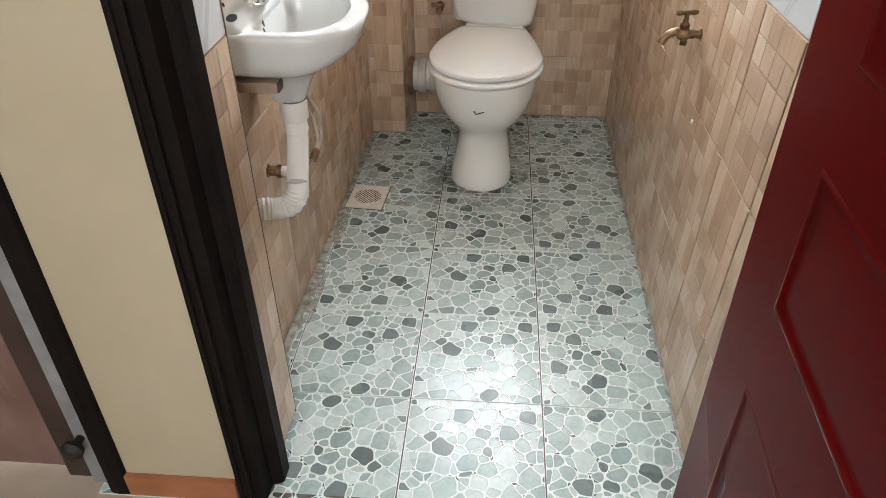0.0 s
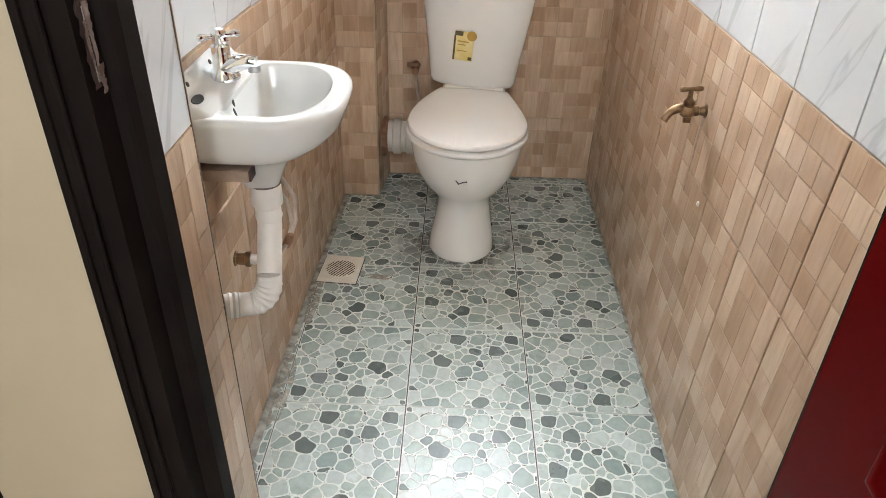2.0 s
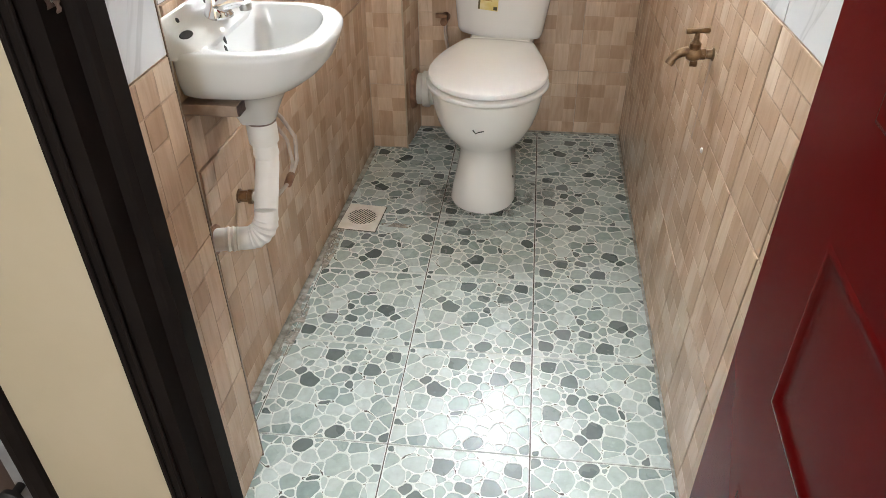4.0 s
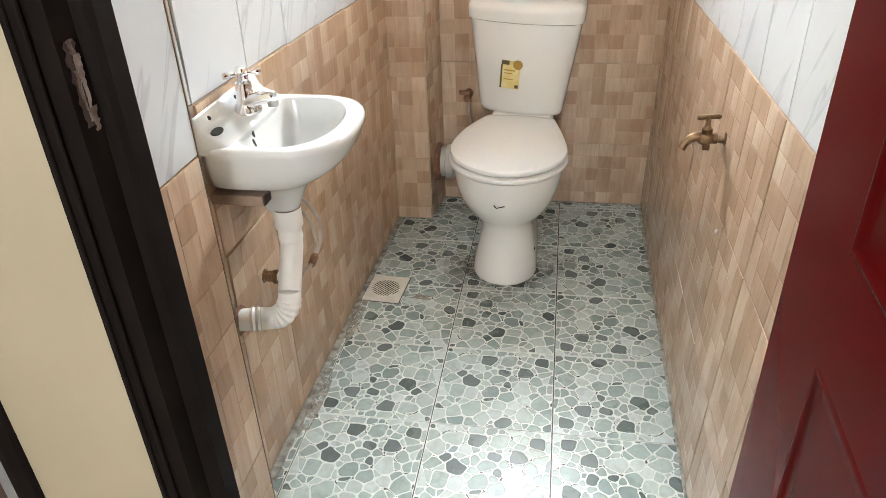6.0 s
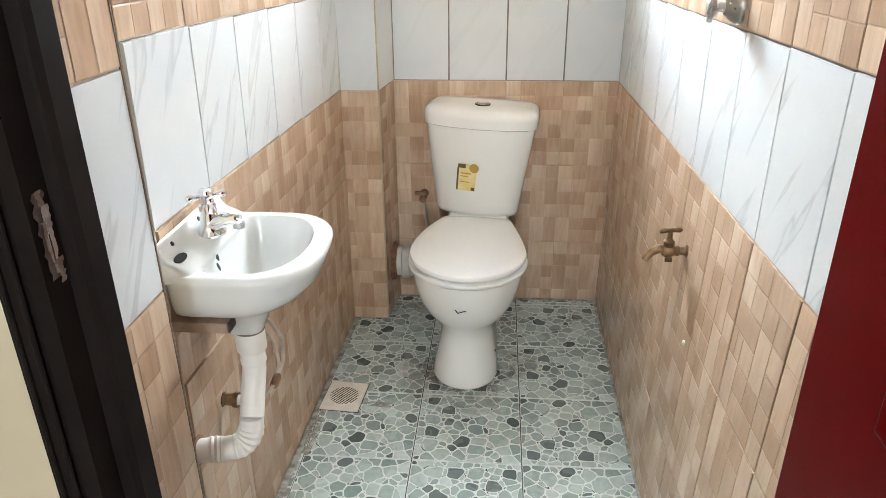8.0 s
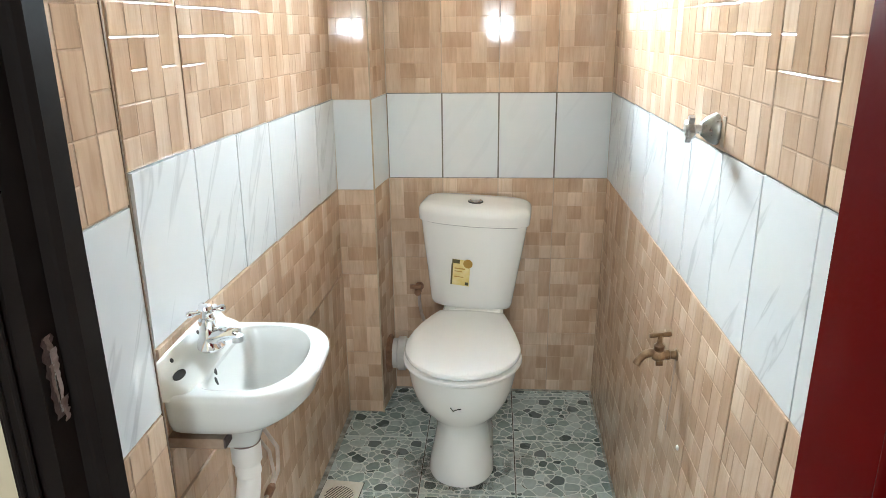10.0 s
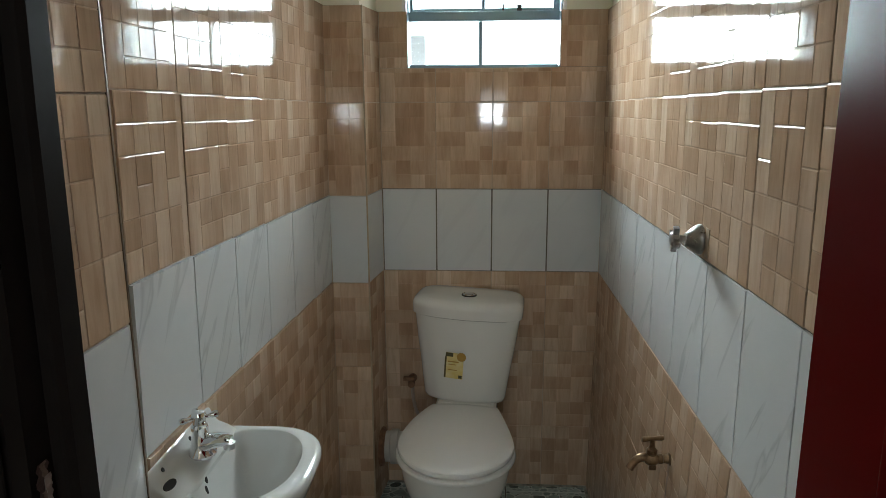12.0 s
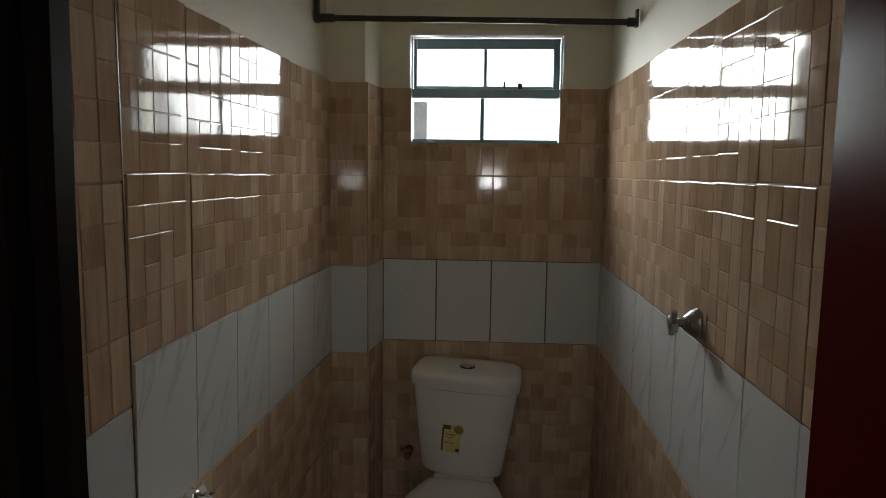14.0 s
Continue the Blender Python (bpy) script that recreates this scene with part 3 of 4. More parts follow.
def clip(poly, nx, ny, d):
    out = []
    for i, p in enumerate(poly):
        q = poly[(i + 1) % len(poly)]
        a, c = nx * p[0] + ny * p[1] - d, nx * q[0] + ny * q[1] - d
        if a <= 0:
            out.append(p)
        if a * c < 0:
            k = a / (a - c)
            out.append((p[0] + k * (q[0] - p[0]), p[1] + k * (q[1] - p[1])))
    return out


def warp(x, y):
    """Bends the print's outlines a little, the same for both neighbours; the tile's edge stays straight."""
    k = min(1.0, min(x, y, S - x, S - y) / 0.012)
    a = noise.noise(Vector((x * 62, y * 62, 3.1)))
    c = noise.noise(Vector((x * 62, y * 62, 8.7)))
    return x + 0.0046 * k * a, y + 0.0046 * k * c


def floor_tile_mesh():
    rnd = random.Random(11)
    # dark and large stones of the print: across, down, weight, shade
    seeds = [(0.41, 0.14, 0.9, 0), (0.59, 0.14, 1.3, 1), (0.75, 0.29, 1.0, 0), (0.90, 0.11, 0.1, 0), (0.27, 0.44, 0.5, 0), (0.60, 0.62, 0.5, 1),
             (0.91, 0.67, 0.6, 1), (0.60, 0.93, 0.7, 0), (0.17, 0.59, 1.1, 1), (0.09, 0.24, 0.6, 2), (0.46, 0.58, 1.0, 1), (0.32, 0.80, 1.2, 2), (0.78, 0.84, 1.1, 2), (0.55, 0.31, -0.3, 0), (0.60, 0.46, -1.0, 0),
             (0.03, 0.03, -1.0, 0), (0.96, 0.95, -0.8, 0), (0.18, 0.36, -1.2, 0), (0.42, 0.90, 0.8, 2), (0.22, 0.14, 1.2, 2), (0.74, 0.50, 1.0, 3)]
    tries = 0
    while len(seeds) < 112 and tries < 14000:
        tries += 1
        u, v = rnd.random(), rnd.random()
        small = rnd.random() < 0.36
        gap = 0.050 if small else 0.087
        if all((u - a) ** 2 + (v - c) ** 2 > gap ** 2 * (1.4 if w > 0.4 else 1.0) for a, c, w, _ in seeds):
            near_dark = any(k == 0 and (u - a) ** 2 + (v - c) ** 2 < 0.030 for a, c, _, k in seeds)
            shade = rnd.choice((0, 1, 1, 2, 2)) if small else rnd.choice((1, 1, 2, 2, 2, 2, 3, 3, 3))
            seeds.append((u, v, -1.2 if small else rnd.uniform(-0.4, 0.7), 2 if shade == 0 and near_dark else shade))
    b = bmesh.new()
    lo = [b.verts.new((x, y, -0.006)) for x, y in ((0, 0), (S, 0), (S, S), (0, S))]
    up = [b.verts.new((x, y, 0.0)) for x, y in ((0, 0), (S, 0), (S, S), (0, S))]
    for i in range(4):
        f = b.faces.new((lo[i], lo[(i + 1) % 4], up[(i + 1) % 4], up[i]))
    for i, (u, v, w, shade) in enumerate(seeds):
        p = (u * S, (1 - v) * S)
        poly = [(0, 0), (S, 0), (S, S), (0, S)]
        for k, (u2, v2, w2, _) in enumerate(seeds):
            if k == i:
                continue
            q = (u2 * S, (1 - v2) * S)
            dx, dy = q[0] - p[0], q[1] - p[1]
            L = math.hypot(dx, dy)
            if L > 0.12:
                continue
            d = L / 2 + (w - w2) * 0.0042
            nx, ny = dx / L, dy / L
            poly = clip(poly, nx, ny, nx * p[0] + ny * p[1] + d)
            if len(poly) < 3:
                break
        if len(poly) < 3:
            continue
        ring = []
        for k, a in enumerate(poly):
            c = poly[(k + 1) % len(poly)]
            n = max(1, min(8, int(math.hypot(c[0] - a[0], c[1] - a[1]) / 0.0040)))
            ring += [(a[0] + (c[0] - a[0]) * s / n, a[1] + (c[1] - a[1]) * s / n) for s in range(n)]
        if len(ring) < 5:
            continue
        ring = [warp(*q) for q in ring]
        inner = ring[:]
        for _ in range(2):
            inner = [((inner[k - 1][0] + 2 * inner[k][0] + inner[(k + 1) % len(inner)][0]) / 4, (inner[k - 1][1] + 2 * inner[k][1] + inner[(k + 1) % len(inner)][1]) / 4) for k in range(len(inner))]
        cx, cy = sum(q[0] for q in inner) / len(inner), sum(q[1] for q in inner) / len(inner)
        rad = sum(math.hypot(q[0] - cx, q[1] - cy) for q in inner) / len(inner)
        k1 = max(0.35, 1 - 0.0015 / rad)
        inner = [(cx + (q[0] - cx) * k1 + rnd.uniform(-1, 1) * 0.0004, cy + (q[1] - cy) * k1 + rnd.uniform(-1, 1) * 0.0004) for q in inner]
        o = [b.verts.new((x, y, 0.0)) for x, y in ring]
        n1 = [b.verts.new((x, y, -0.0002)) for x, y in inner]
        st = [b.verts.new((cx + (x - cx) * 0.97, cy + (y - cy) * 0.965, -0.0010)) for x, y in inner]
        n = len(o)
        for k in range(n):
            b.faces.new((o[k], o[(k + 1) % n], n1[(k + 1) % n], n1[k]))
            b.faces.new((n1[k], n1[(k + 1) % n], st[(k + 1) % n], st[k]))
        # the stone itself: an island of its own, so that its tint is its own
        own = [b.verts.new(v.co) for v in st]
        b.faces.new(own).material_index = 1 + shade
    me = bpy.data.meshes.new("floor_tile")
    b.normal_update()
    b.to_mesh(me)
    b.free()
    for m in [M_VEIN] + M_STONES:
        me.materials.append(m)
    return me


FLOOR_TILE = floor_tile_mesh()
RF = random.Random(3)
TURNS = {-3: (180, 0, 180), -2: (0, 0, 90), -1: (180, 0, 180), 0: (90, 90, 180), 1: (0, 180, 90), 2: (90, 0, 0), 3: (0, 90, 180)}   # how each tile was laid
for row in range(-3, 3 + 1):
    for col, x0 in ((0, -0.45), (1, -0.15), (2, 0.15)):
        ob = new("floor_tile", FLOOR_TILE)
        ob.parent = floor_slab
        turn = TURNS[row][col]
        ob.matrix_world = pose(x0 + 0.15, row * 0.3 + 0.15, RF.uniform(-0.0004, 0.0004), RF.uniform(-0.12, 0.12), RF.uniform(-0.12, 0.12), turn) @ pose(-S / 2, -S / 2, 0)
# narrow cut strip along the left wall
for row in range(-3, 3):
    ob = new("floor_tile", FLOOR_TILE)
    ob.parent = floor_slab
    ob.matrix_world = pose(-0.4515 - S, row * 0.3 + 0.004, -0.0006)

b = prism([(0.4345, -0.86), (0.452, -0.86), (0.468, 0.945), (0.4475, 0.945)], -0.003, 0.0015)
part("edge_joint", b, M_EDGECEMENT, floor_slab)
b = prism([(-0.30, 0.9375), (0.4475, 0.9375), (0.4475, 0.95), (-0.30, 0.95)], -0.003, 0.0012)
part("edge_joint", b, M_EDGECEMENT, floor_slab)


b = prism([(-0.50, -0.64), (-0.470, -0.64), (-0.468, -0.4), (-0.447, 0.40), (-0.434, 0.755), (-0.46, 0.755)], -0.003, 0.0012)
part("edge_joint", b, M_EDGECEMENT, floor_slab)


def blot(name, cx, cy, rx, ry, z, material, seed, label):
    """An uneven flat patch lying on the floor."""
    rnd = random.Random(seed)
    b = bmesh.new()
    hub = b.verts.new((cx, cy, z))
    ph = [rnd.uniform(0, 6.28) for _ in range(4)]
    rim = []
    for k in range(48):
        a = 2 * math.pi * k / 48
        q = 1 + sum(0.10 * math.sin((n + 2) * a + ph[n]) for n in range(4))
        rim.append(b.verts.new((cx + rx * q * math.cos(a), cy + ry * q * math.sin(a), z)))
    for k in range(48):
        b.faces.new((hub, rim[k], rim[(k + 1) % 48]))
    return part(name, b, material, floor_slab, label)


# brown film, densest close to the toilet's foot
blot("brown_film", -0.03, 0.42, 0.20, 0.19, 0.0022, M_BROWNFILM, 2, "brown patchy film on the floor round the toilet's foot")
blot("brown_film", -0.02, 0.44, 0.145, 0.135, 0.0026, M_BROWNFILM, 9, "brown patchy film on the floor round the toilet's foot")
blot("brown_film", -0.30, 0.86, 0.10, 0.07, 0.0022, M_BROWNFILM, 4, "brown patchy film on the floor behind the toilet")
blot("cement_smear", -0.28, 0.235, 0.045, 0.012, 0.0022, M_SMEAR, 5, "pale cement smear beside the drain")
blot("cement_smear", -0.445, 0.10, 0.018, 0.10, 0.0022, M_SMEAR, 6, "pale cement smear along the wall")
blot("cement_smear", -0.455, -0.25, 0.018, 0.14, 0.0022, M_SMEAR, 7, "pale cement smear along the wall")


def streak(name, place, z0, z1, width, material, label, seed, parent=None):
    """A thin uneven run of stain down the wall."""
    rnd = random.Random(seed)
    b = bmesh.new()
    n = 16
    a, c = [], []
    mid = 0.0
    for i in range(n + 1):
        z = z1 + (z0 - z1) * i / n
        mid += rnd.uniform(-1, 1) * 0.0012
        w = width * (0.5 + 0.6 * rnd.random()) * (1 - 0.5 * i / n)
        a.append(b.verts.new(place(mid - w, z)))
        c.append(b.verts.new(place(mid + w, z)))
    for i in range(n):
        b.faces.new((a[i], c[i], c[i + 1], a[i + 1]))
    return part(name, b, material, parent, label)


# ---- door frame, leaves ----
JAMB = [(-0.456, Y_COR - 0.008), (-0.432, Y_COR - 0.012), (-0.424, Y_COR - 0.004), (-0.404, Y_COR - 0.004), (-0.402, -0.852), (-0.392, -0.850), (-0.388, -0.848), (-0.3805, -0.842), (-0.380, -0.808), (-0.384, -0.803), (-0.456, -0.803)]
# the post bows a little into the doorway towards its top
frame_thing = tagged(part("door_frame", loft([[(x + d, y, z) for x, y in JAMB] for z, d in ((0, 0), (1.15, 0), (1.45, 0.003), (1.75, 0.010), (2.05, 0.014))]), M_FRAMEWOOD),
                      "black-stained wooden door frame with a worn strike recess", "door frame", kind="structure")
part("jamb", prism([(0.470, Y_COR - 0.008), (0.436, Y_COR - 0.008), (0.436, -0.850), (0.442, -0.850), (0.442, -0.803), (0.470, -0.803)], 0, 2.05), M_FRAMEWOOD, frame_thing)
part("head", box(-0.456, 0.470, Y_COR - 0.008, -0.803, 2.05, 2.12, 0.004), M_FRAMEWOOD, frame_thing)


def ribs():
    b = None
    for x, y in ((-0.446, Y_COR - 0.012), (-0.4285, Y_COR - 0.0125)):
        b = tube([(x, y, 0), (x, y, 2.05)], 0.0035, 8, b)
    return b


part("bead", ribs(), M_FRAMEWOOD, frame_thing)
for k, (y0, z0, z1, w) in enumerate(((-0.8690, 0.995, 1.066, 0.0062), (-0.8650, 0.978, 1.006, 0.0090), (-0.8735, 1.048, 1.083, 0.0062), (-0.8765, 1.005, 1.050, 0.0045))):
    streak("chipped_patch", lambda s, z, y0=y0: (-0.4012 + 0.0012 * (y0 + 0.88) / 0.03 + 0.0022, y0 + s, z), z0, z1, w, M_CHIP if k else M_SCRAPED, "bare wood where the paint has chipped", 20 + k, frame_thing)
streak("worn_recess", lambda d, z: (-0.4004, -0.8705 + d, z), 0.985, 1.082, 0.0135, M_WORN_SHADE, "brown wood rubbed bare round the strike", 31, frame_thing)
part("strike_plate", box(-0.4025, -0.3995, -0.872, -0.867, 0.990, 1.062, 0.001), M_DULLCHROME, frame_thing, "narrow worn metal strike plate")
part("strike_hole", box(-0.4005, -0.3990, -0.8712, -0.8678, 1.00, 1.035), M_DARK, frame_thing)


def panel_leaf(width, height, thick, panels, material, parent):
    """A panelled leaf: local x along it from the hinge, -y its seen face. Fields are sunk behind sloped mouldings."""
    b = box(0.0, width, 0.006, thick, 0.0, height, 0.002)
    part("core", b, material, parent)
    xs = sorted({0.0, width} | {v for p in panels for v in p[:2]})
    zs = sorted({0.0, height} | {v for p in panels for v in p[2:]})
    b = None
    for x0, x1 in zip(xs, xs[1:]):
        for z0, z1 in zip(zs, zs[1:]):
            if not any(p[0] <= x0 and x1 <= p[1] and p[2] <= z0 and z1 <= p[3] for p in panels):
                b = box(x0, x1, 0.0, 0.0065, z0, z1, bm=b)
    bmesh.ops.remove_doubles(b, verts=b.verts, dist=0.0001)
    part("stile", b, material, parent)
    for x0, x1, z0, z1 in panels:
        def rect(i, y):
            return [(x0 + i, y, z0 + i), (x1 - i, y, z0 + i), (x1 - i, y, z1 - i), (x0 + i, y, z1 - i)]
        m = loft([rect(-0.001, 0.0), rect(0.001, -0.0010), rect(0.004, -0.0013), rect(0.007, -0.0008), rect(0.010, 0.0012), rect(0.016, 0.0026), rect(0.022, 0.0025)], caps=False)
        part("moulding", m, material, parent, smooth=True)
        part("field", loft([rect(0.020, 0.0062), rect(0.022, 0.0026), rect(0.036, 0.0022), rect(0.040, 0.0021)]), material, parent)


leaf = thing("door_leaf", pose(0.348, -0.944, 0.008, 0, 0, -93.0), "dark red varnished wooden panel door standing open into the corridor", "door")
LP = [(0.125, 0.685, 0.20, 0.562), (0.130, 0.685, 0.690, 0.870), (0.130, 0.365, 0.975, 1.88), (0.445, 0.685, 0.975, 1.88)]
panel_leaf(0.80, 2.02, 0.042, LP, M_RED, leaf)
for hz in (0.25, 1.0, 1.78):
    part("hinge", lathe([(0.006, hz - 0.05), (0.007, hz - 0.045), (0.007, hz + 0.045), (0.006, hz + 0.05)], 12, pose(-0.002, 0.046, 0)), M_DULLCHROME, leaf, "steel butt hinge", True)

# the neighbouring doorway in the corridor wall
other = tagged(part("door_frame", prism([(-0.679, Y_COR - 0.004), (-0.683, Y_COR - 0.010), (-0.705, Y_COR - 0.012), (-0.722, Y_COR - 0.008), (-0.729, Y_COR), (-0.730, -0.803), (-0.679, -0.803)], 0, 2.05), M_FRAMEWOOD),
               "black-stained wooden frame of the neighbouring door", "door frame", kind="structure")
part("jamb", box(-1.56, -1.49, Y_COR - 0.01, -0.803, 0, 2.05, 0.004), M_FRAMEWOOD, other)
part("head", box(-1.56, -0.681, Y_COR - 0.01, -0.803, 2.05, 2.12, 0.004), M_FRAMEWOOD, other)
leaf2 = thing("neighbour_door_leaf", pose(-1.485, -0.842, 0.008), "brown varnished wooden door, shut, in the neighbouring frame", "door")
panel_leaf(0.72, 2.02, 0.04, [(0.11, 0.32, 0.2, 0.56), (0.11, 0.32, 0.68, 1.88), (0.40, 0.61, 0.2, 0.56), (0.40, 0.61, 0.68, 1.88)], M_BROWNLEAF, leaf2)
part("edge_strip", box(0.722, 0.7545, -0.036, -0.004, 0.0, 2.02, 0.003), M_STRIP, leaf2, "grey metal edge strip")
part("rebate", box(0.664, 0.722, -0.024, -0.001, 0.0, 2.02, 0.004), M_DARKBROWN, leaf2, "dark brown band beside the grey edge strip")
part("knob", lathe([(0.008, 0), (0.008, 0.02), (0.020, 0.026), (0.022, 0.036), (0.012, 0.046)], 18, pose(0.736, -0.034, 0.138, 90)), M_DARK, leaf2, "dark round stop", True)
tagged(part("skirting", box(-0.681, -0.458, Y_COR - 0.012, Y_COR, 0, 0.058, 0.003), M_TERRA), "terracotta tile skirting at the foot of the corridor wall", "skirting", kind="structure")
tagged(part("skirting", box(0.70, 1.0, Y_COR - 0.012, Y_COR, 0, 0.058, 0.003), M_TERRA), "terracotta tile skirting at the foot of the corridor wall", "skirting", kind="structure")
tagged(part("threshold", box(-0.40, 0.43, -0.886, -0.868, -0.05, -0.001, 0.002), M_FLOORGROUT), "thin worn threshold strip under the doorway", "threshold", kind="structure")

# ---- window ----
window = tagged(part("window_1", box(WX0, WX1, 1.005, 1.02, WZ0, WZ0 + 0.012), M_STEEL), "small blue-grey steel window with a tilted upper sash", "window", kind="structure")


def bars(spec, y0, y1, bev=0.002):
    b = None
    for x0, x1, z0, z1 in spec:
        b = box(x0, x1, y0, y1, z0, z1, bev, b)
    return b


part("window_frame", bars([(WX0, WX0 + 0.014, WZ0 + 0.012, 1.712), (WX1 - 0.016, WX1, WZ0 + 0.012, 1.712), (WX0, WX0 + 0.012, 1.744, WZ1), (WX1 - 0.010, WX1, 1.744, WZ1), (WX0 + 0.012, WX1 - 0.010, WZ1 - 0.010, WZ1)], 0.995, 1.025), M_STEEL, window)
part("transom", box(WX0, WX1, 0.985, 1.03, 1.712, 1.744, 0.004), M_STEEL, window)
part("mullion", box(0.038, 0.052, 1.0, 1.025, WZ0 + 0.012, 1.712, 0.002), M_STEEL, window)
SX0, SX1, SH = WX0 + 0.014, WX1 - 0.012, 0.174
sash = part("sash", bars([(SX0, SX0 + 0.012, 0, SH), (SX1 - 0.024, SX1, 0, SH), (SX0 + 0.012, SX1 - 0.024, SH - 0.036, SH), (SX0 + 0.012, SX1 - 0.024, 0, 0.010), (0.047, 0.059, 0.010, SH - 0.036)], -0.012, 0.010, 0.004), M_STEEL, window, "top-hung sash pushed slightly outward")
sash.matrix_world = pose(0, 1.022, 1.746, -2)
part("stay", join(box(0.118, 0.124, -0.03, 0.0, 0.006, 0.030, 0.001), box(0.168, 0.184, -0.03, -0.005, 0.004, 0.024, 0.003)), M_DARK, window, "small dark window catch").matrix_world = pose(0, 1.02, 1.741)
for x0, x1 in ((WX0 + 0.012, 0.038), (0.052, WX1 - 0.012)):
    g = part("pane", box(x0, x1, 1.010, 1.014, WZ0 + 0.012, 1.712), M_GLASS, window)
    g.visible_shadow = False
    g = part("pane", box(max(x0, SX0 + 0.012), min(x1, SX1 - 0.024), -0.002, 0.002, 0.010, SH - 0.036), M_GLASS, window)
    g.matrix_world = pose(0, 1.022, 1.746, -2)
    g.visible_shadow = False
part("reveal", bars([(WX0 - 0.004, WX0 + 0.009, Z_TOP - 0.006, WZ1 + 0.004), (WX1 - 0.007, WX1 + 0.004, Z_TOP - 0.006, WZ1 + 0.004), (WX0 + 0.009, WX1 - 0.007, WZ1 - 0.011, WZ1 + 0.004)], Y_BACK + 0.004, 0.994, 0.002), M_WHITEPAINT, window, "white painted reveal edge")
part("tile_edge", bars([(TX0 - 0.002, TX0 + 0.0015, WZ0, Z_TOP - 0.010), (TX1 - 0.0015, TX1 + 0.002, WZ0, Z_TOP - 0.010), (TX0, TX1, WZ0 - 0.002, WZ0 + 0.0015)], Y_BACK + 0.001, 0.994, 0.0005), M_STEEL, window, "thin grey edge where the tiles meet the window")


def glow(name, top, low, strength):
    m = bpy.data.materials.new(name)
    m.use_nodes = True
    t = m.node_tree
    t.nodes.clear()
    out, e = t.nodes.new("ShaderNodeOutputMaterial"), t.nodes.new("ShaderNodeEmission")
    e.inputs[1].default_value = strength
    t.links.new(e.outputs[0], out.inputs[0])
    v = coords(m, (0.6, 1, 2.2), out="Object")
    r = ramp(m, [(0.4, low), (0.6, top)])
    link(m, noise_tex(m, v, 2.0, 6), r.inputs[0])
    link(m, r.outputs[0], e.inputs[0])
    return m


tagged(part("backdrop", box(-9, 9, 9.0, 9.1, -2, 14), glow("bright_outdoors", (0.95, 0.98, 1.0), (0.80, 0.86, 0.90), 5.0)), "bright hazy daylight outside the window", "backdrop", kind="structure")
# house wall and upright block glow at a set strength instead of being lit
tagged(part("backdrop_building", box(2.6, 9, 8.5, 8.6, -2, 14), glow("house_wall_glow", (0.86, 0.84, 0.95), (0.62, 0.60, 0.70), 1.1)), "pale house wall across the yard, glowing dimly as if shaded", "backdrop", kind="structure")
tagged(part("backdrop_post", box(-1.00, -0.80, 8.5, 8.6, -2, 2.28), glow("grey_post_glow", (0.62, 0.62, 0.62), (0.5, 0.5, 0.5), 1.2)), "grey upright block outside the window, glowing dimly", "backdrop", kind="structure")
tagged(part("backdrop_corridor", box(-1.5, 1.8, -6.1, -6.0, 0, 3), glow("bright_corridor_outdoors", (1, 1, 1), (0.85, 0.88, 0.9), 3.0)), "bright daylight beyond the corridor window", "backdrop", kind="structure")
win2 = tagged(part("window_2", bars([(-0.06, -0.045, 1.13, 1.53), (0.265, 0.28, 1.13, 1.53), (-0.045, 0.265, 1.13, 1.145), (-0.045, 0.265, 1.515, 1.53), (0.10, 0.12, 1.145, 1.515), (-0.045, 0.10, 1.32, 1.34), (0.12, 0.265, 1.32, 1.34)], -4.16, -4.13), M_STEEL), "small steel corridor window of four panes", "window", kind="structure")
# fixture added round the corridor fill light, out of view
lampf = thing("fill_light_fixture", pose(-0.1, -2.9, Z_CEIL), "square white fixture added round the unseen corridor fill light", "lamp")
part("plate", box(-0.45, 0.45, -0.45, 0.45, -0.02, 0.0), M_WHITEPAINT, lampf)
for hx in (-0.4675, 0.4675):
    part("housing", box(hx - 0.012, hx + 0.012, -0.48, 0.48, -0.03, 0.0, 0.003), M_WHITEPAINT, lampf)

# ---- toilet ----


def outline(front, back, hw, hb, n=40, wide=None):
    """Egg-shaped ring: a round front, sides that draw in to the half-width hb at the back."""
    cy = front + (wide if wide else hw)
    pts = []
    h = n // 2
    for i in range(h + 1):
        a = math.pi * i / h
        pts.append((hw * math.cos(a), cy - (cy - front) * math.sin(a)))
    m = n - h - 1
    side = []
    for i in range(1, m + 1):
        t = i / (m + 1)
        # left side to the back, across, and forward on the right
        if t < 0.36:
            k = t / 0.36
            side.append((-(hw + (hb - hw) * k ** 1.9), cy + (back - 0.012 - cy) * k))
        elif t < 0.64:
            k = (t - 0.36) / 0.28
            side.append((-hb + 2 * hb * k, back - 0.012 + 0.012 * math.sin(math.pi * k)))
        else:
            k = (1 - t) / 0.36
            side.append((hw + (hb - hw) * k ** 1.3, cy + (back - 0.012 - cy) * k))
    return pts + side


def at_z(pts, z):
    return [(x, y, z) for x, y in pts]


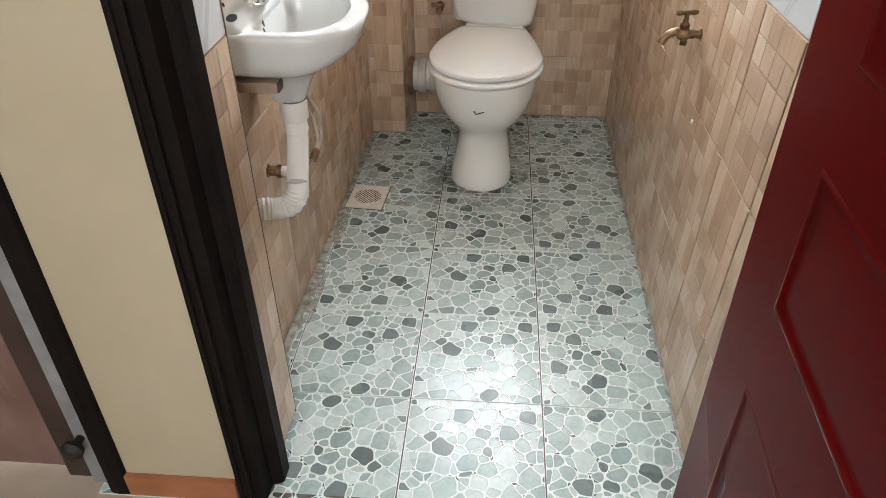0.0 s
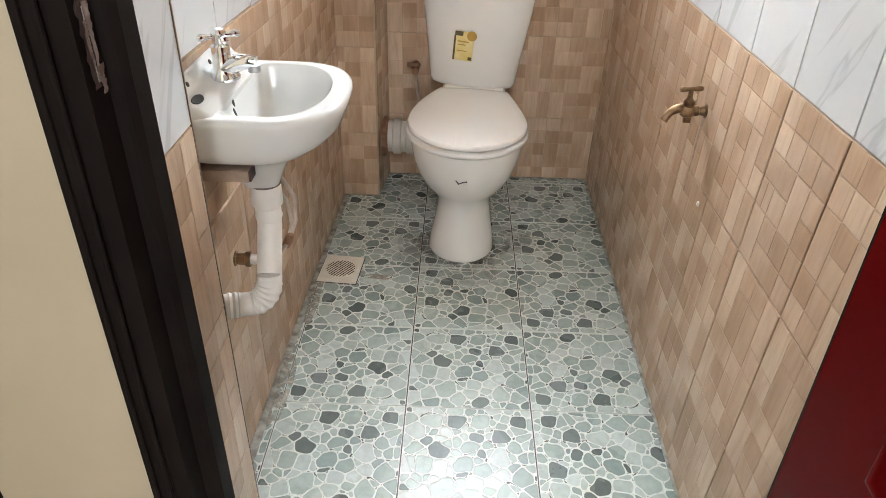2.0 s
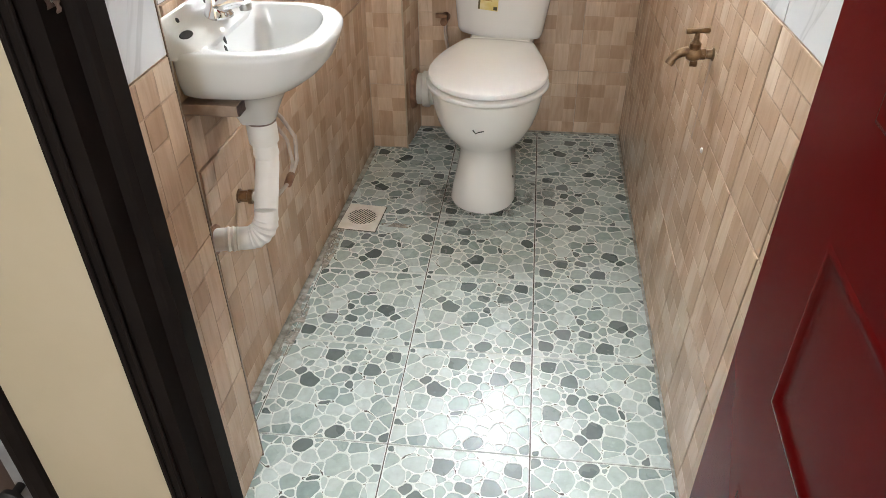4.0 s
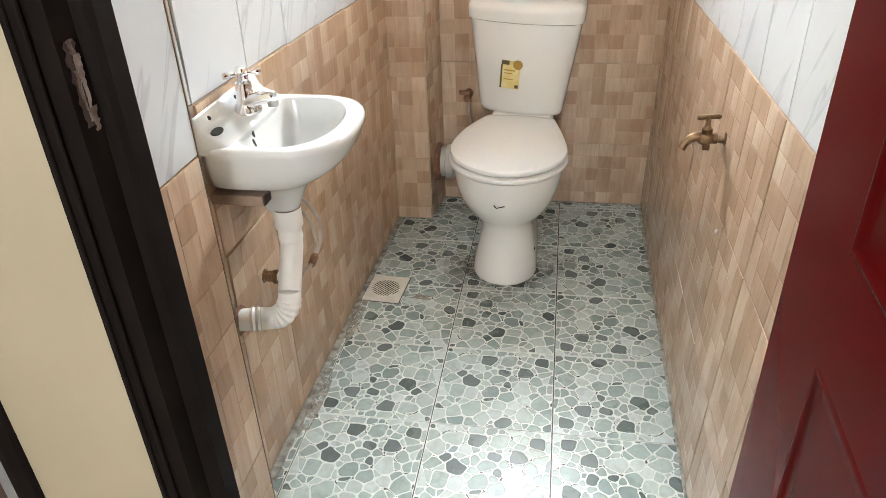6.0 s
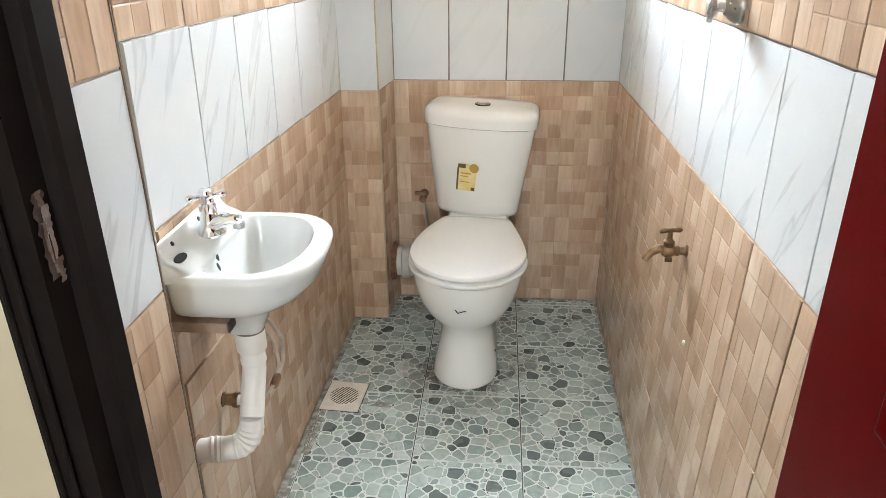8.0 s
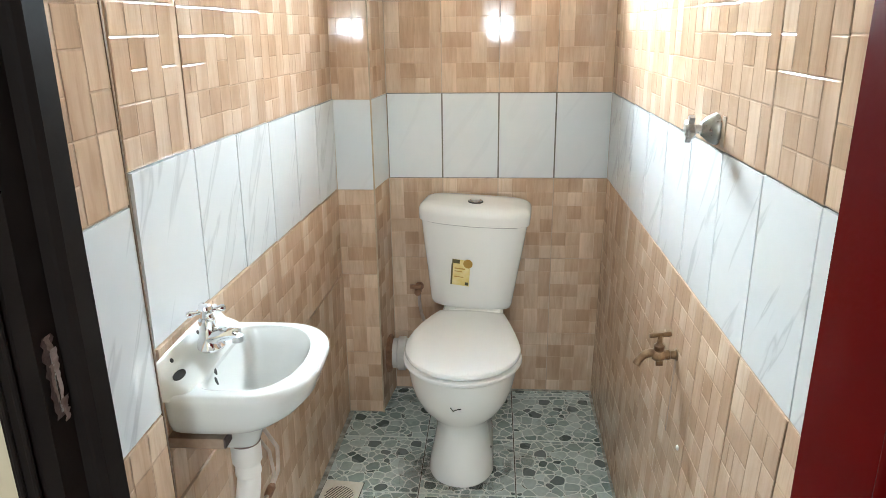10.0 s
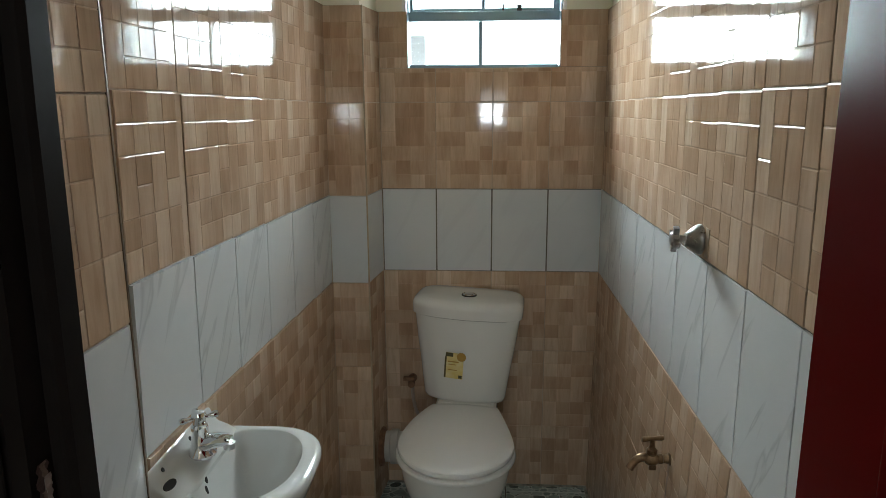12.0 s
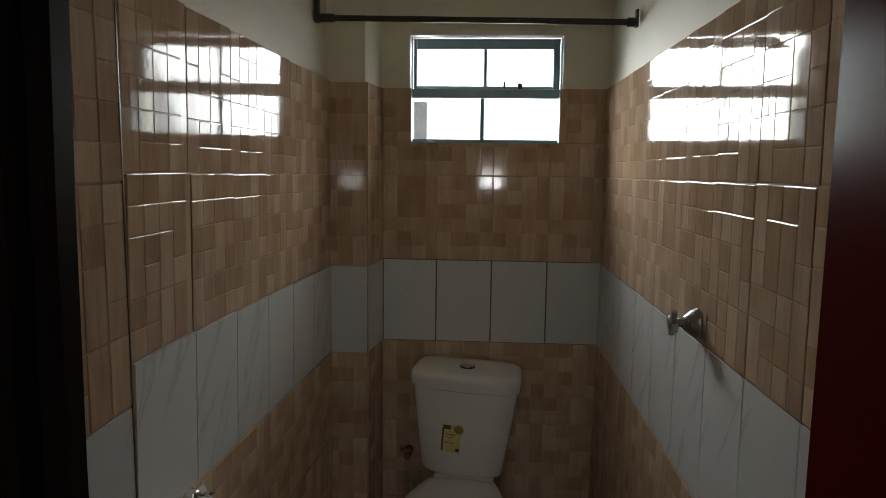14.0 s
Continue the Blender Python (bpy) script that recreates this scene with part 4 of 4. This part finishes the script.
toilet = thing("toilet", pose(0.004, 0.800, 0, 0, 0.6, -4.2), "white ceramic close-coupled toilet with its lid closed", "toilet")
prof = [(0.0, -0.458, -0.16, 0.100, 0.085), (0.012, -0.461, -0.155, 0.104, 0.088), (0.05, -0.452, -0.15, 0.099, 0.085), (0.10, -0.438, -0.15, 0.089, 0.08), (0.15, -0.430, -0.14, 0.082, 0.078),
        (0.185, -0.432, -0.12, 0.083, 0.08), (0.212, -0.450, -0.10, 0.100, 0.088), (0.245, -0.480, -0.09, 0.126, 0.098), (0.285, -0.502, -0.08, 0.146, 0.106), (0.325, -0.514, -0.07, 0.158, 0.112),
        (0.36, -0.519, -0.06, 0.165, 0.116), (0.383, -0.521, -0.05, 0.168, 0.118), (0.389, -0.517, -0.05, 0.164, 0.117)]
part("pan", loft([at_z(outline(f - 0.012, bk, w, wb, 48, wide=max(w, 0.105)), z) for z, f, bk, w, wb in prof]), M_CERAMIC, toilet, smooth=True)
part("pan_back", box(-0.105, 0.105, -0.14, 0.115, 0.26, 0.428, 0.022, seg=3), M_CERAMIC, toilet, smooth=True)


def slab(front, back, hw, hb, z0, z1, crown=0.0, edge=0.006):
    ring = outline(front, back, hw, hb, 72, wide=0.196)
    cx, cy = 0.0, (front + back) / 2

    def shr(d):
        return [(x * (1 - d / hw), cy + (y - cy) * (1 - d / ((back - front) / 2))) for x, y in ring]
    rings = [at_z(shr(edge), z0), at_z(shr(edge * 0.3), z0 + edge * 0.35), at_z(shr(0), z0 + edge), at_z(shr(0), z1 - edge), at_z(shr(edge * 0.3), z1 - edge * 0.35), at_z(shr(edge), z1)]
    for d, c in ((0.03, 0.35), (0.07, 0.7), (0.12, 0.93), (0.16, 1.0)):
        rings.append(at_z(shr(d), z1 + crown * c))
    return loft(rings)


part("seat", slab(-0.552, -0.085, 0.183, 0.118, 0.393, 0.4085), M_SEAT, toilet, "white plastic toilet seat", True)
part("seat_lid", slab(-0.546, -0.075, 0.1785, 0.112, 0.4125, 0.432, 0.009, 0.007), M_SEAT, toilet, "closed white plastic lid", True)
for sx in (-0.07, 0.07):
    part("seat_hinge", lathe([(0.012, -0.02), (0.013, -0.015), (0.013, 0.015), (0.012, 0.02)], 14, pose(sx, -0.066, 0.416, 0, 90)), M_SEAT, toilet, smooth=True)


def tank_ring(hw, front, back, bow, n=44, taper=0.0):
    """A tank's plan: a bowed front with round corners, a straight back."""
    pts = []
    for i in range(n):
        a = 2 * math.pi * i / n
        c, s = math.cos(a), math.sin(a)
        x = hw * math.copysign(abs(c) ** 0.32, c)
        y = (back + front) / 2 + (back - front) / 2 * math.copysign(abs(s) ** 0.32, s)
        if s < 0:
            y += bow * ((x / hw) ** 2) * abs(s) ** 0.4
        if s > 0:
            x *= 1 - taper * s
        pts.append((x, y))
    return pts


LEAN = pose(-0.009, 0.02, 0.43) @ pose(0, 0, 0, 0, 1.6, -2.0) @ pose(0, -0.02, -0.43)   # the cistern sits a little crooked
tank = [(0.420, 0.124, -0.050, 0.10), (0.427, 0.137, -0.060, 0.115), (0.442, 0.1425, -0.067, 0.12), (0.55, 0.156, -0.075, 0.122), (0.65, 0.170, -0.083, 0.123), (0.735, 0.180, -0.089, 0.124)]
part("cistern", loft([at_z(tank_ring(w, f, bk, 0.030), z) for z, w, f, bk in tank]), M_CERAMIC, toilet, smooth=True).matrix_local = LEAN
lidp = [(0.733, 0.180, -0.092, 0.126), (0.737, 0.187, -0.099, 0.128), (0.765, 0.189, -0.101, 0.129), (0.776, 0.188, -0.100, 0.128), (0.785, 0.184, -0.095, 0.125), (0.791, 0.176, -0.086, 0.118), (0.7945, 0.164, -0.073, 0.108), (0.796, 0.10, -0.03, 0.07)]
part("cistern_lid", loft([at_z(tank_ring(w, f, bk, 0.034, 60, 0.10), z) for z, w, f, bk in lidp]), M_CERAMIC, toilet, "glossy ceramic cistern lid", True).matrix_local = LEAN
button = part("flush_button", lathe([(0.022, 0.795), (0.0225, 0.800), (0.020, 0.8025), (0.0175, 0.8025)], 28, pose(0.0, 0.0, 0)), M_CHROME, toilet, "round chrome flush button", True)
button.matrix_local = LEAN
part("button_ring", lathe([(0.026, 0.7950), (0.026, 0.7985), (0.022, 0.7990)], 28), M_DARK, button)
part("push_plate", lathe([(0.016, 0.7965), (0.016, 0.8035), (0.014, 0.8045)], 28), M_DULLCHROME, button, smooth=True)
st = part("sticker", box(-0.066, -0.004, -0.0018, 0, 0.0, 0.094), M_YELLOW, toilet, "yellow paper sticker, torn at the top")
STM = pose(0.002, -0.0785, 0.519, 4.0, 2.5, -2)
st.matrix_local = LEAN @ STM
for x0, x1, z0, z1, mm in ((-0.066, -0.040, 0.080, 0.094, M_OLIVE), (-0.068, -0.062, 0.0, 0.08, M_OLIVE), (-0.018, -0.006, 0.003, 0.014, M_OLIVE), (-0.056, -0.020, 0.060, 0.064, M_GOLD), (-0.056, -0.030, 0.050, 0.053, M_GOLD), (-0.056, -0.024, 0.030, 0.033, M_GOLD)):
    part("print", box(x0, x1, -0.0024, -0.0019, z0, z1), mm, st)
part("seal", lathe([(0.016, 0), (0.016, 0.0008), (0.013, 0.0010)], 18, pose(-0.012, -0.0022, 0.083, 90)), M_GOLD, st, "round gold seal")
sc = tube([(-0.016, 0, 0.012), (-0.008, -0.002, 0.0), (0.0, -0.002, 0.006), (0.016, -0.001, 0.011)], 0.0016, 6)
part("scuff", sc, M_SCUFF_SHADE, toilet, "small dark scuff").matrix_local = pose(0.0, -0.5205, 0.303, 20)
part("scuff", tube([(-0.012, 0, 0.0), (-0.004, -0.001, 0.003), (0.004, -0.001, -0.004), (0.012, 0, 0.001)], 0.0012, 6), M_RUST, toilet, "faint brown scuff").matrix_local = pose(0.012, -0.4875, 0.2465, 40)
part("bolt_hole", lathe([(0.004, 0), (0.0045, 0.002), (0.002, 0.003)], 12, pose(0.0935, -0.37, 0.09, 0, 80)), M_DARK, toilet)
# soil connector and water inlet
soil = thing("soil_pipe", pose(0, 0, 0), "grey-white plastic soil pipe behind the toilet", "pipe")
part("pipe", lathe([(0.056, -0.32), (0.056, -0.06)], 28, pose(0, 0.862, 0.192, 0, 90)), M_GREYPVC, soil, smooth=True)
for xx in (-0.262, -0.215):
    part("collar", lathe([(0.057, xx - 0.016), (0.064, xx - 0.012), (0.064, xx + 0.012), (0.057, xx + 0.016)], 28, pose(0, 0.862, 0.192, 0, 90)), M_GREYPVC, soil, smooth=True)
part("mortar", lathe([(0.075, -0.008), (0.07, 0.004), (0.055, 0.012)], 18, pose(-0.306, 0.862, 0.192, 0, 90)), M_RUST, soil, "rough dark mortar round the pipe")
inlet = thing("inlet_valve", pose(-0.200, Y_BACK, 0.432), "rusty brass angle valve with a thin hose", "valve")
part("body", lathe([(0.016, 0), (0.016, 0.006), (0.010, 0.008), (0.010, 0.05), (0.013, 0.052), (0.013, 0.07)], 16, pose(0, 0, 0, 90)), M_RUST, inlet, smooth=True)
part("handle", box(-0.03, 0.012, -0.066, -0.052, 0.012, 0.026, 0.004), M_RUST, inlet)
part("hose", tube(arc((0.004, -0.058, -0.005), (0.0, -0.058, -0.14), (0.075, -0.058, -0.17)), 0.006, 10), M_HOSE, inlet, "thin pale hose", True)

# ---- wash basin ----
BX, BY, BZ = -0.484, -0.388, 0.810
basin = thing("wash_basin", pose(BX, BY, 0), "small white ceramic wall-hung wash basin", "wash basin")


def d_ring(back, front, hw, n=48, round_c=0.80, round_s=0.72):
    """D-shaped plan: straight at the wall, round in front. Local x out of the wall."""
    pts = []
    for i in range(n):
        a = 2 * math.pi * i / n
        c, s = math.cos(a), math.sin(a)
        mid = (back + front) / 2
        x = mid + (front - mid) * math.copysign(abs(c) ** (round_c if c > 0 else 0.30), c)
        y = hw * math.copysign(abs(s) ** (round_s if c > 0 else 0.34), s)
        pts.append((x, y))
    return pts


def shifted(pts, z, sy=0.0):
    return [(x, y + sy, z) for x, y in pts]


outer = [(0.638, 0.058, 0.116, 0.030), (0.656, 0.051, 0.123, 0.036), (0.684, 0.040, 0.137, 0.050), (0.711, 0.012, 0.160, 0.082), (0.725, 0.003, 0.180, 0.116), (0.738, 0.001, 0.204, 0.138), (0.754, 0.001, 0.226, 0.146), (0.770, 0.001, 0.240, 0.149), (0.793, 0.001, 0.248, 0.152), (0.803, 0.001, 0.2515, 0.154), (0.809, 0.002, 0.250, 0.1525), (0.813, 0.004, 0.246, 0.149), (0.8145, 0.008, 0.240, 0.144)]
inner = [(0.8140, 0.054, 0.222, 0.131), (0.8125, 0.057, 0.2185, 0.1275), (0.807, 0.060, 0.2155, 0.1245), (0.785, 0.068, 0.207, 0.116), (0.755, 0.078, 0.193, 0.101), (0.730, 0.090, 0.175, 0.079), (0.713, 0.106, 0.155, 0.047), (0.708, 0.118, 0.140, 0.020)]
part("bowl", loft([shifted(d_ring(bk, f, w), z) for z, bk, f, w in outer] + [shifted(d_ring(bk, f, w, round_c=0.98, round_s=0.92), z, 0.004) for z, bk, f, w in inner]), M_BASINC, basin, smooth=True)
LEDGE = [(0.0, 0.802), (0.0, 0.858), (0.004, 0.862), (0.009, 0.859), (0.016, 0.844), (0.024, 0.834), (0.042, 0.827), (0.056, 0.819), (0.0625, 0.811), (0.0625, 0.802)]
rows = []
for y, k, q in ((-0.148, 0.25, 0.70), (-0.143, 0.72, 0.92), (-0.132, 1.0, 1.0), (0.0, 1.0, 1.0), (0.128, 1.0, 1.0), (0.139, 0.72, 0.92), (0.145, 0.25, 0.70)):
    rows.append([(x * q, y, 0.802 + (z - 0.802) * k) for x, z in LEDGE])
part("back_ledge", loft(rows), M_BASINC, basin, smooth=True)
part("waste", lathe([(0.020, 0.7075), (0.021, 0.7100), (0.016, 0.7105), (0.010, 0.7085)], 20, pose(0.128, 0, 0)), M_CHROME, basin, smooth=True)
# dark discs put the shade of the soap recess and the holes into colour
part("soap_recess", lathe([(0.0185, 0), (0.0175, 0.0012), (0.010, 0.0008)], 20, pose(0.032, -0.108, 0.8312, 0, 22) @ Matrix.Diagonal((0.45, 1.05, 1, 1))), M_SCUFF_SHADE, basin, "soap recess, its shade put on as a dark disc", True)
for yy, xx, zz in ((-0.036, 0.0605, 0.802), (-0.047, 0.0665, 0.782)):
    part("overflow", lathe([(0.0075, 0), (0.0075, 0.002), (0.004, 0.0028)], 12, pose(xx, yy, zz, 0, 76) @ Matrix.Diagonal((1.7, 0.7, 1, 1))), M_SHADE, basin)
for yy in (-0.092, 0.020):
    part("plug_hole", lathe([(0.0042, 0), (0.0042, 0.0014)], 12, pose(0.0135, yy, 0.849, 0, 62)), M_SHADE, basin)
tapm = pose(BX + 0.040, BY + 0.006, 0.8275) @ Matrix.Diagonal((0.94, 0.96, 0.90, 1))
tap = thing("pillar_tap", tapm, "chrome pillar tap with a cross handle on the basin", "tap")
part("base", lathe([(0.029, 0), (0.029, 0.004), (0.024, 0.010), (0.018, 0.022), (0.016, 0.045), (0.016, 0.048), (0.016, 0.060), (0.012, 0.064)], 24), M_CHROME, tap, smooth=True)
part("spout", tube(arc((0.004, 0, 0.018), (0.030, 0, 0.036), (0.060, 0, 0.030)), 0.011, 14, radii=[0.019, 0.0185, 0.0175, 0.0165, 0.0155, 0.0145, 0.0135, 0.0125, 0.0115]), M_CHROME, tap, smooth=True)
part("nozzle", lathe([(0.0115, 0), (0.0115, 0.012)], 16, pose(0.056, 0, 0.014)), M_DULLCHROME, tap, smooth=True)
hd = part("handle_hub", lathe([(0.010, 0.062), (0.012, 0.066), (0.012, 0.080), (0.014, 0.084), (0.011, 0.090), (0.004, 0.092)], 20), M_CHROME, tap, smooth=True)
for k in range(4):
    part("handle_arm", lathe([(0.004, 0.008), (0.0045, 0.020), (0.0065, 0.026), (0.0075, 0.031), (0.006, 0.036), (0.002, 0.038)], 14, pose(0, 0, 0.078, 0, 0, 90 * k + 35) @ pose(0, 0, 0, 0, 90)), M_CHROME, hd, smooth=True)
bracket = thing("basin_bracket", pose(BX, BY, 0), "rusty brown metal bracket under the basin", "bracket")
part("arm", box(0.0, 0.098, -0.120, -0.088, 0.696, 0.716, 0.002), M_BRACKET, bracket)
# dark plate put on for the shade inside the tube's open end
part("end_cap", box(0.098, 0.1015, -0.119, -0.089, 0.697, 0.715, 0.001), M_WORN_SHADE, bracket)
part("arm", box(0.0, 0.080, 0.070, 0.098, 0.668, 0.690, 0.002), M_BAREWOOD, bracket)
drainp = thing("waste_pipe", pose(0, 0, 0), "white plastic waste pipe with a ribbed elbow below the basin", "pipe")
A = Vector((BX + 0.089, -0.392, 0.0))
part("nut", lathe([(0.026, 0.592), (0.0285, 0.596), (0.0285, 0.630), (0.027, 0.636)], 24, Matrix.Translation(A)), M_PVC, drainp, "white plastic coupling nut", True)
part("tailpiece", lathe([(0.0245, 0.566), (0.025, 0.572), (0.0238, 0.576), (0.0238, 0.594)], 24, Matrix.Translation(A)), M_PVC, drainp, smooth=True)
part("seal_ring", lathe([(0.0282, 0.6362), (0.0290, 0.6368), (0.0290, 0.6384), (0.0282, 0.639)], 24, Matrix.Translation(A)), M_CHIP, drainp, "dark seam under the basin", True)
E1 = Vector((BX + 0.096, -0.464, 0.424))
part("pipe", tube([A + Vector((0, 0, 0.568)), A + Vector((0, -0.002, 0.55)), E1 + Vector((-0.001, 0.010, 0.055))], 0.0228, 20), M_PVC, drainp, smooth=True)
path, rad = [], []
bend = arc(E1 + Vector((-0.001, 0.010, 0.058)), E1, E1 + Vector((-0.040, -0.014, 0.002)), 26) + [E1 + Vector((-0.04 - 0.0023 * k, -0.014 - 0.0008 * k, 0.002 + 0.0002 * k)) for k in range(1, 26)]
for i, p in enumerate(bend):
    path.append(p)
    ribbed = 4 < i < 24 or 32 < i < 42
    rad.append(0.0228 + (0.0026 * (0.5 + 0.5 * math.cos(i * 2 * math.pi / 4)) if ribbed else 0.0))
part("ribbed_elbow", tube(path, 0.024, 20, radii=rad), M_PVC, drainp, "ribbed flexible elbow", True)
part("wall_hole", lathe([(0.033, -0.002), (0.031, 0.0015), (0.026, 0.002)], 14, pose(-0.4835, -0.497, 0.430, 0, 90)), M_RUST, drainp, "broken tile and mortar round the pipe")
valve = thing("supply_valve", pose(-0.484, -0.362, 0.450, 0, 90, 0), "rusty brass supply valve with a thin hose to the tap", "valve")
part("elbow", lathe([(0.016, 0), (0.016, 0.004), (0.012, 0.006), (0.013, 0.022), (0.016, 0.024), (0.016, 0.034)], 8), M_BRASS, valve)
part("nipple", lathe([(0.0105, 0.034), (0.0105, 0.05)], 16), M_PVC, valve, smooth=True)
part("nut", lathe([(0.014, 0.05), (0.014, 0.064), (0.010, 0.066)], 6), M_BRASS, valve)
hose = tube([(-0.422, -0.362, 0.450), (-0.402, -0.350, 0.450), (-0.383, -0.322, 0.468), (-0.370, -0.298, 0.505), (-0.370, -0.290, 0.555), (-0.388, -0.305, 0.605), (-0.415, -0.335, 0.655), (-0.432, -0.352, 0.70)], 0.0042, 10)
hose = tube([(-0.383, -0.322, 0.472), (-0.376, -0.308, 0.505), (-0.382, -0.306, 0.555), (-0.402, -0.322, 0.605), (-0.425, -0.345, 0.655), (-0.440, -0.360, 0.70)], 0.0036, 10, hose)
tagged(part("hose", hose, M_HOSE, None, smooth=True), "thin brownish supply hose looping up to the basin", "hose")

tagged(part("hose_connector", lathe([(0.0075, -0.016), (0.0085, -0.012), (0.0085, 0.010), (0.006, 0.016)], 10, pose(-0.383, -0.322, 0.472, 0, 25, 0)), M_RUST, None), "rusty brown connector on the supply hose", "connector")

# ---- floor drain ----
dr = thing("floor_drain", pose(-0.391, 0.270, 0.0, 0, 0, -4), "yellowed white plastic floor drain with a round grate", "drain")
part("plate", box(-0.060, 0.060, -0.072, 0.072, -0.002, 0.004, 0.003), M_DRAIN, dr)
part("grate_rim", lathe([(0.050, 0.0035), (0.050, 0.0052), (0.046, 0.0055), (0.0455, 0.0042)], 36, caps=False), M_DRAIN, dr, smooth=True)
for k in range(-5, 6):
    half = math.sqrt(max(0.0, 0.044 ** 2 - (k * 0.0083) ** 2))
    if half > 0.008:
        part("slot", box(-half, half, k * 0.0083 - 0.0014, k * 0.0083 + 0.0014, 0.0042, 0.0046), M_DARK, dr).matrix_local = pose(0, 0, 0, 0, 0, 60)
part("dirt_joint", bars([(-0.0622, 0.0622, -0.002, 0.0012)], -0.0742, 0.0742, 0.0), M_FLOORGROUT, dr, "dirty joint round the drain")

# ---- right wall fittings ----
bib = thing("bib_tap", pose(x_right(-0.10, 0.69), -0.10, 0.688) @ Matrix.Diagonal((0.86, 0.86, 0.86, 1)), "tarnished brass bib tap with a T handle on the tiled wall", "tap")
part("flange", lathe([(0.017, 0), (0.017, 0.003), (0.012, 0.005), (0.010, 0.018), (0.013, 0.020), (0.013, 0.030)], 16, pose(0, 0, 0, 0, -90)), M_BRASS, bib, smooth=True)
part("body", lathe([(0.011, 0.028), (0.016, 0.036), (0.018, 0.046), (0.016, 0.056), (0.011, 0.064)], 18, pose(0, 0, 0, 0, -90)), M_BRASS, bib, smooth=True)
part("spout", tube(arc((-0.058, 0, 0.004), (-0.085, -0.004, 0.010), (-0.102, -0.008, -0.024), 8), 0.010, 14, radii=[0.012, 0.0118, 0.0115, 0.011, 0.0105, 0.010, 0.010, 0.0102, 0.011]), M_BRASS, bib, smooth=True)
part("stem", lathe([(0.012, 0.008), (0.014, 0.016), (0.014, 0.026), (0.010, 0.029), (0.007, 0.034), (0.006, 0.052)], 14, pose(-0.046, 0, 0)), M_BRASS, bib, smooth=True)
part("handle", tube([(-0.046 - 0.028, -0.006, 0.055), (-0.046 - 0.022, -0.005, 0.055), (-0.046, 0, 0.055), (-0.046 + 0.022, 0.005, 0.055), (-0.046 + 0.028, 0.006, 0.055)], 0.006, 12, radii=[0.0055, 0.0072, 0.005, 0.0072, 0.0055]), M_BRASS, bib, "worn brass T handle", True)
part("tape", lathe([(0.0125, 0), (0.0128, 0.006), (0.012, 0.009)], 14, pose(-0.020, 0, 0, 0, -90)), M_PVC, bib)
part("spindle_tip", box(-0.052, -0.034, -0.005, 0.005, -0.030, -0.016, 0.002), M_BRASS, bib)
sv = thing("shower_valve", pose(x_right(-0.185, 1.2), -0.182, 1.192) @ Matrix.Diagonal((0.82, 0.78, 0.78, 1)), "chrome shower stop valve with a winged knob on the tiled wall", "valve")
part("escutcheon", lathe([(0.037, 0), (0.038, 0.003), (0.036, 0.010), (0.028, 0.022), (0.020, 0.030), (0.016, 0.036)], 28, pose(0, 0, 0, 0, -90)), M_DULLCHROME, sv, smooth=True)
part("spindle", lathe([(0.011, 0.034), (0.011, 0.052)], 16, pose(0, 0, 0, 0, -90)), M_DULLCHROME, sv, smooth=True)
kn = part("knob", lathe([(0.012, 0.050), (0.018, 0.054), (0.019, 0.066), (0.013, 0.071)], 20, pose(0, 0, 0, 0, -90)), M_DULLCHROME, sv, smooth=True)
for k in range(4):
    part("wing", box(-0.067, -0.053, -0.008, 0.008, 0.012, 0.034, 0.005), M_DULLCHROME, kn, smooth=True).matrix_local = pose(0, 0, 0, 90 * k + 20)
part("wall_patch", box(-0.001, 0.002, -0.062, -0.036, -0.035, 0.036, 0.001), M_TRIM, sv, "smear of white filler beside the valve")
tagged(part("wall_plug", lathe([(0.006, 0), (0.006, 0.003), (0.003, 0.005)], 12, pose(x_right(-0.19, 0.53), -0.20, 0.520, 0, -90)), M_PVC), "small white plastic plug in the tiled wall", "wall plug")

# ---- shower rail ----
rail = thing("curtain_rail", pose(0, 0, 0), "dark bronze shower curtain rail across the room", "rail")
R0, R1 = Vector((x_left(0.6, 0) - 0.004, 0.615, 1.915)), Vector((x_right(0.52, 1) + 0.004, 0.515, 1.884))
dv = (R1 - R0).normalized()
part("rod", tube([R0, R1], 0.0085, 14), M_ROD, rail, smooth=True)
part("sleeve", tube([R0, R0 + dv * 0.06], 0.0125, 14), M_ROD, rail, smooth=True)
part("sleeve", tube([R1, R1 - dv * 0.03], 0.0125, 14), M_ROD, rail, smooth=True)
part("end_bracket", box(R0.x, R0.x + 0.014, R0.y - 0.013, R0.y + 0.013, R0.z - 0.014, R0.z + 0.070, 0.003), M_ROD, rail)
part("end_bracket", box(R1.x - 0.008, R1.x, R1.y - 0.013, R1.y + 0.013, R1.z - 0.014, R1.z + 0.034, 0.003), M_ROD, rail)
tagged(streak("water_stain", lambda s, z: (x_right(-0.10, z) - 0.0022, -0.104 + s, z), 0.50, 0.682, 0.0085, M_STAIN, "brown water stain running down below the brass tap", 5), category="stain")
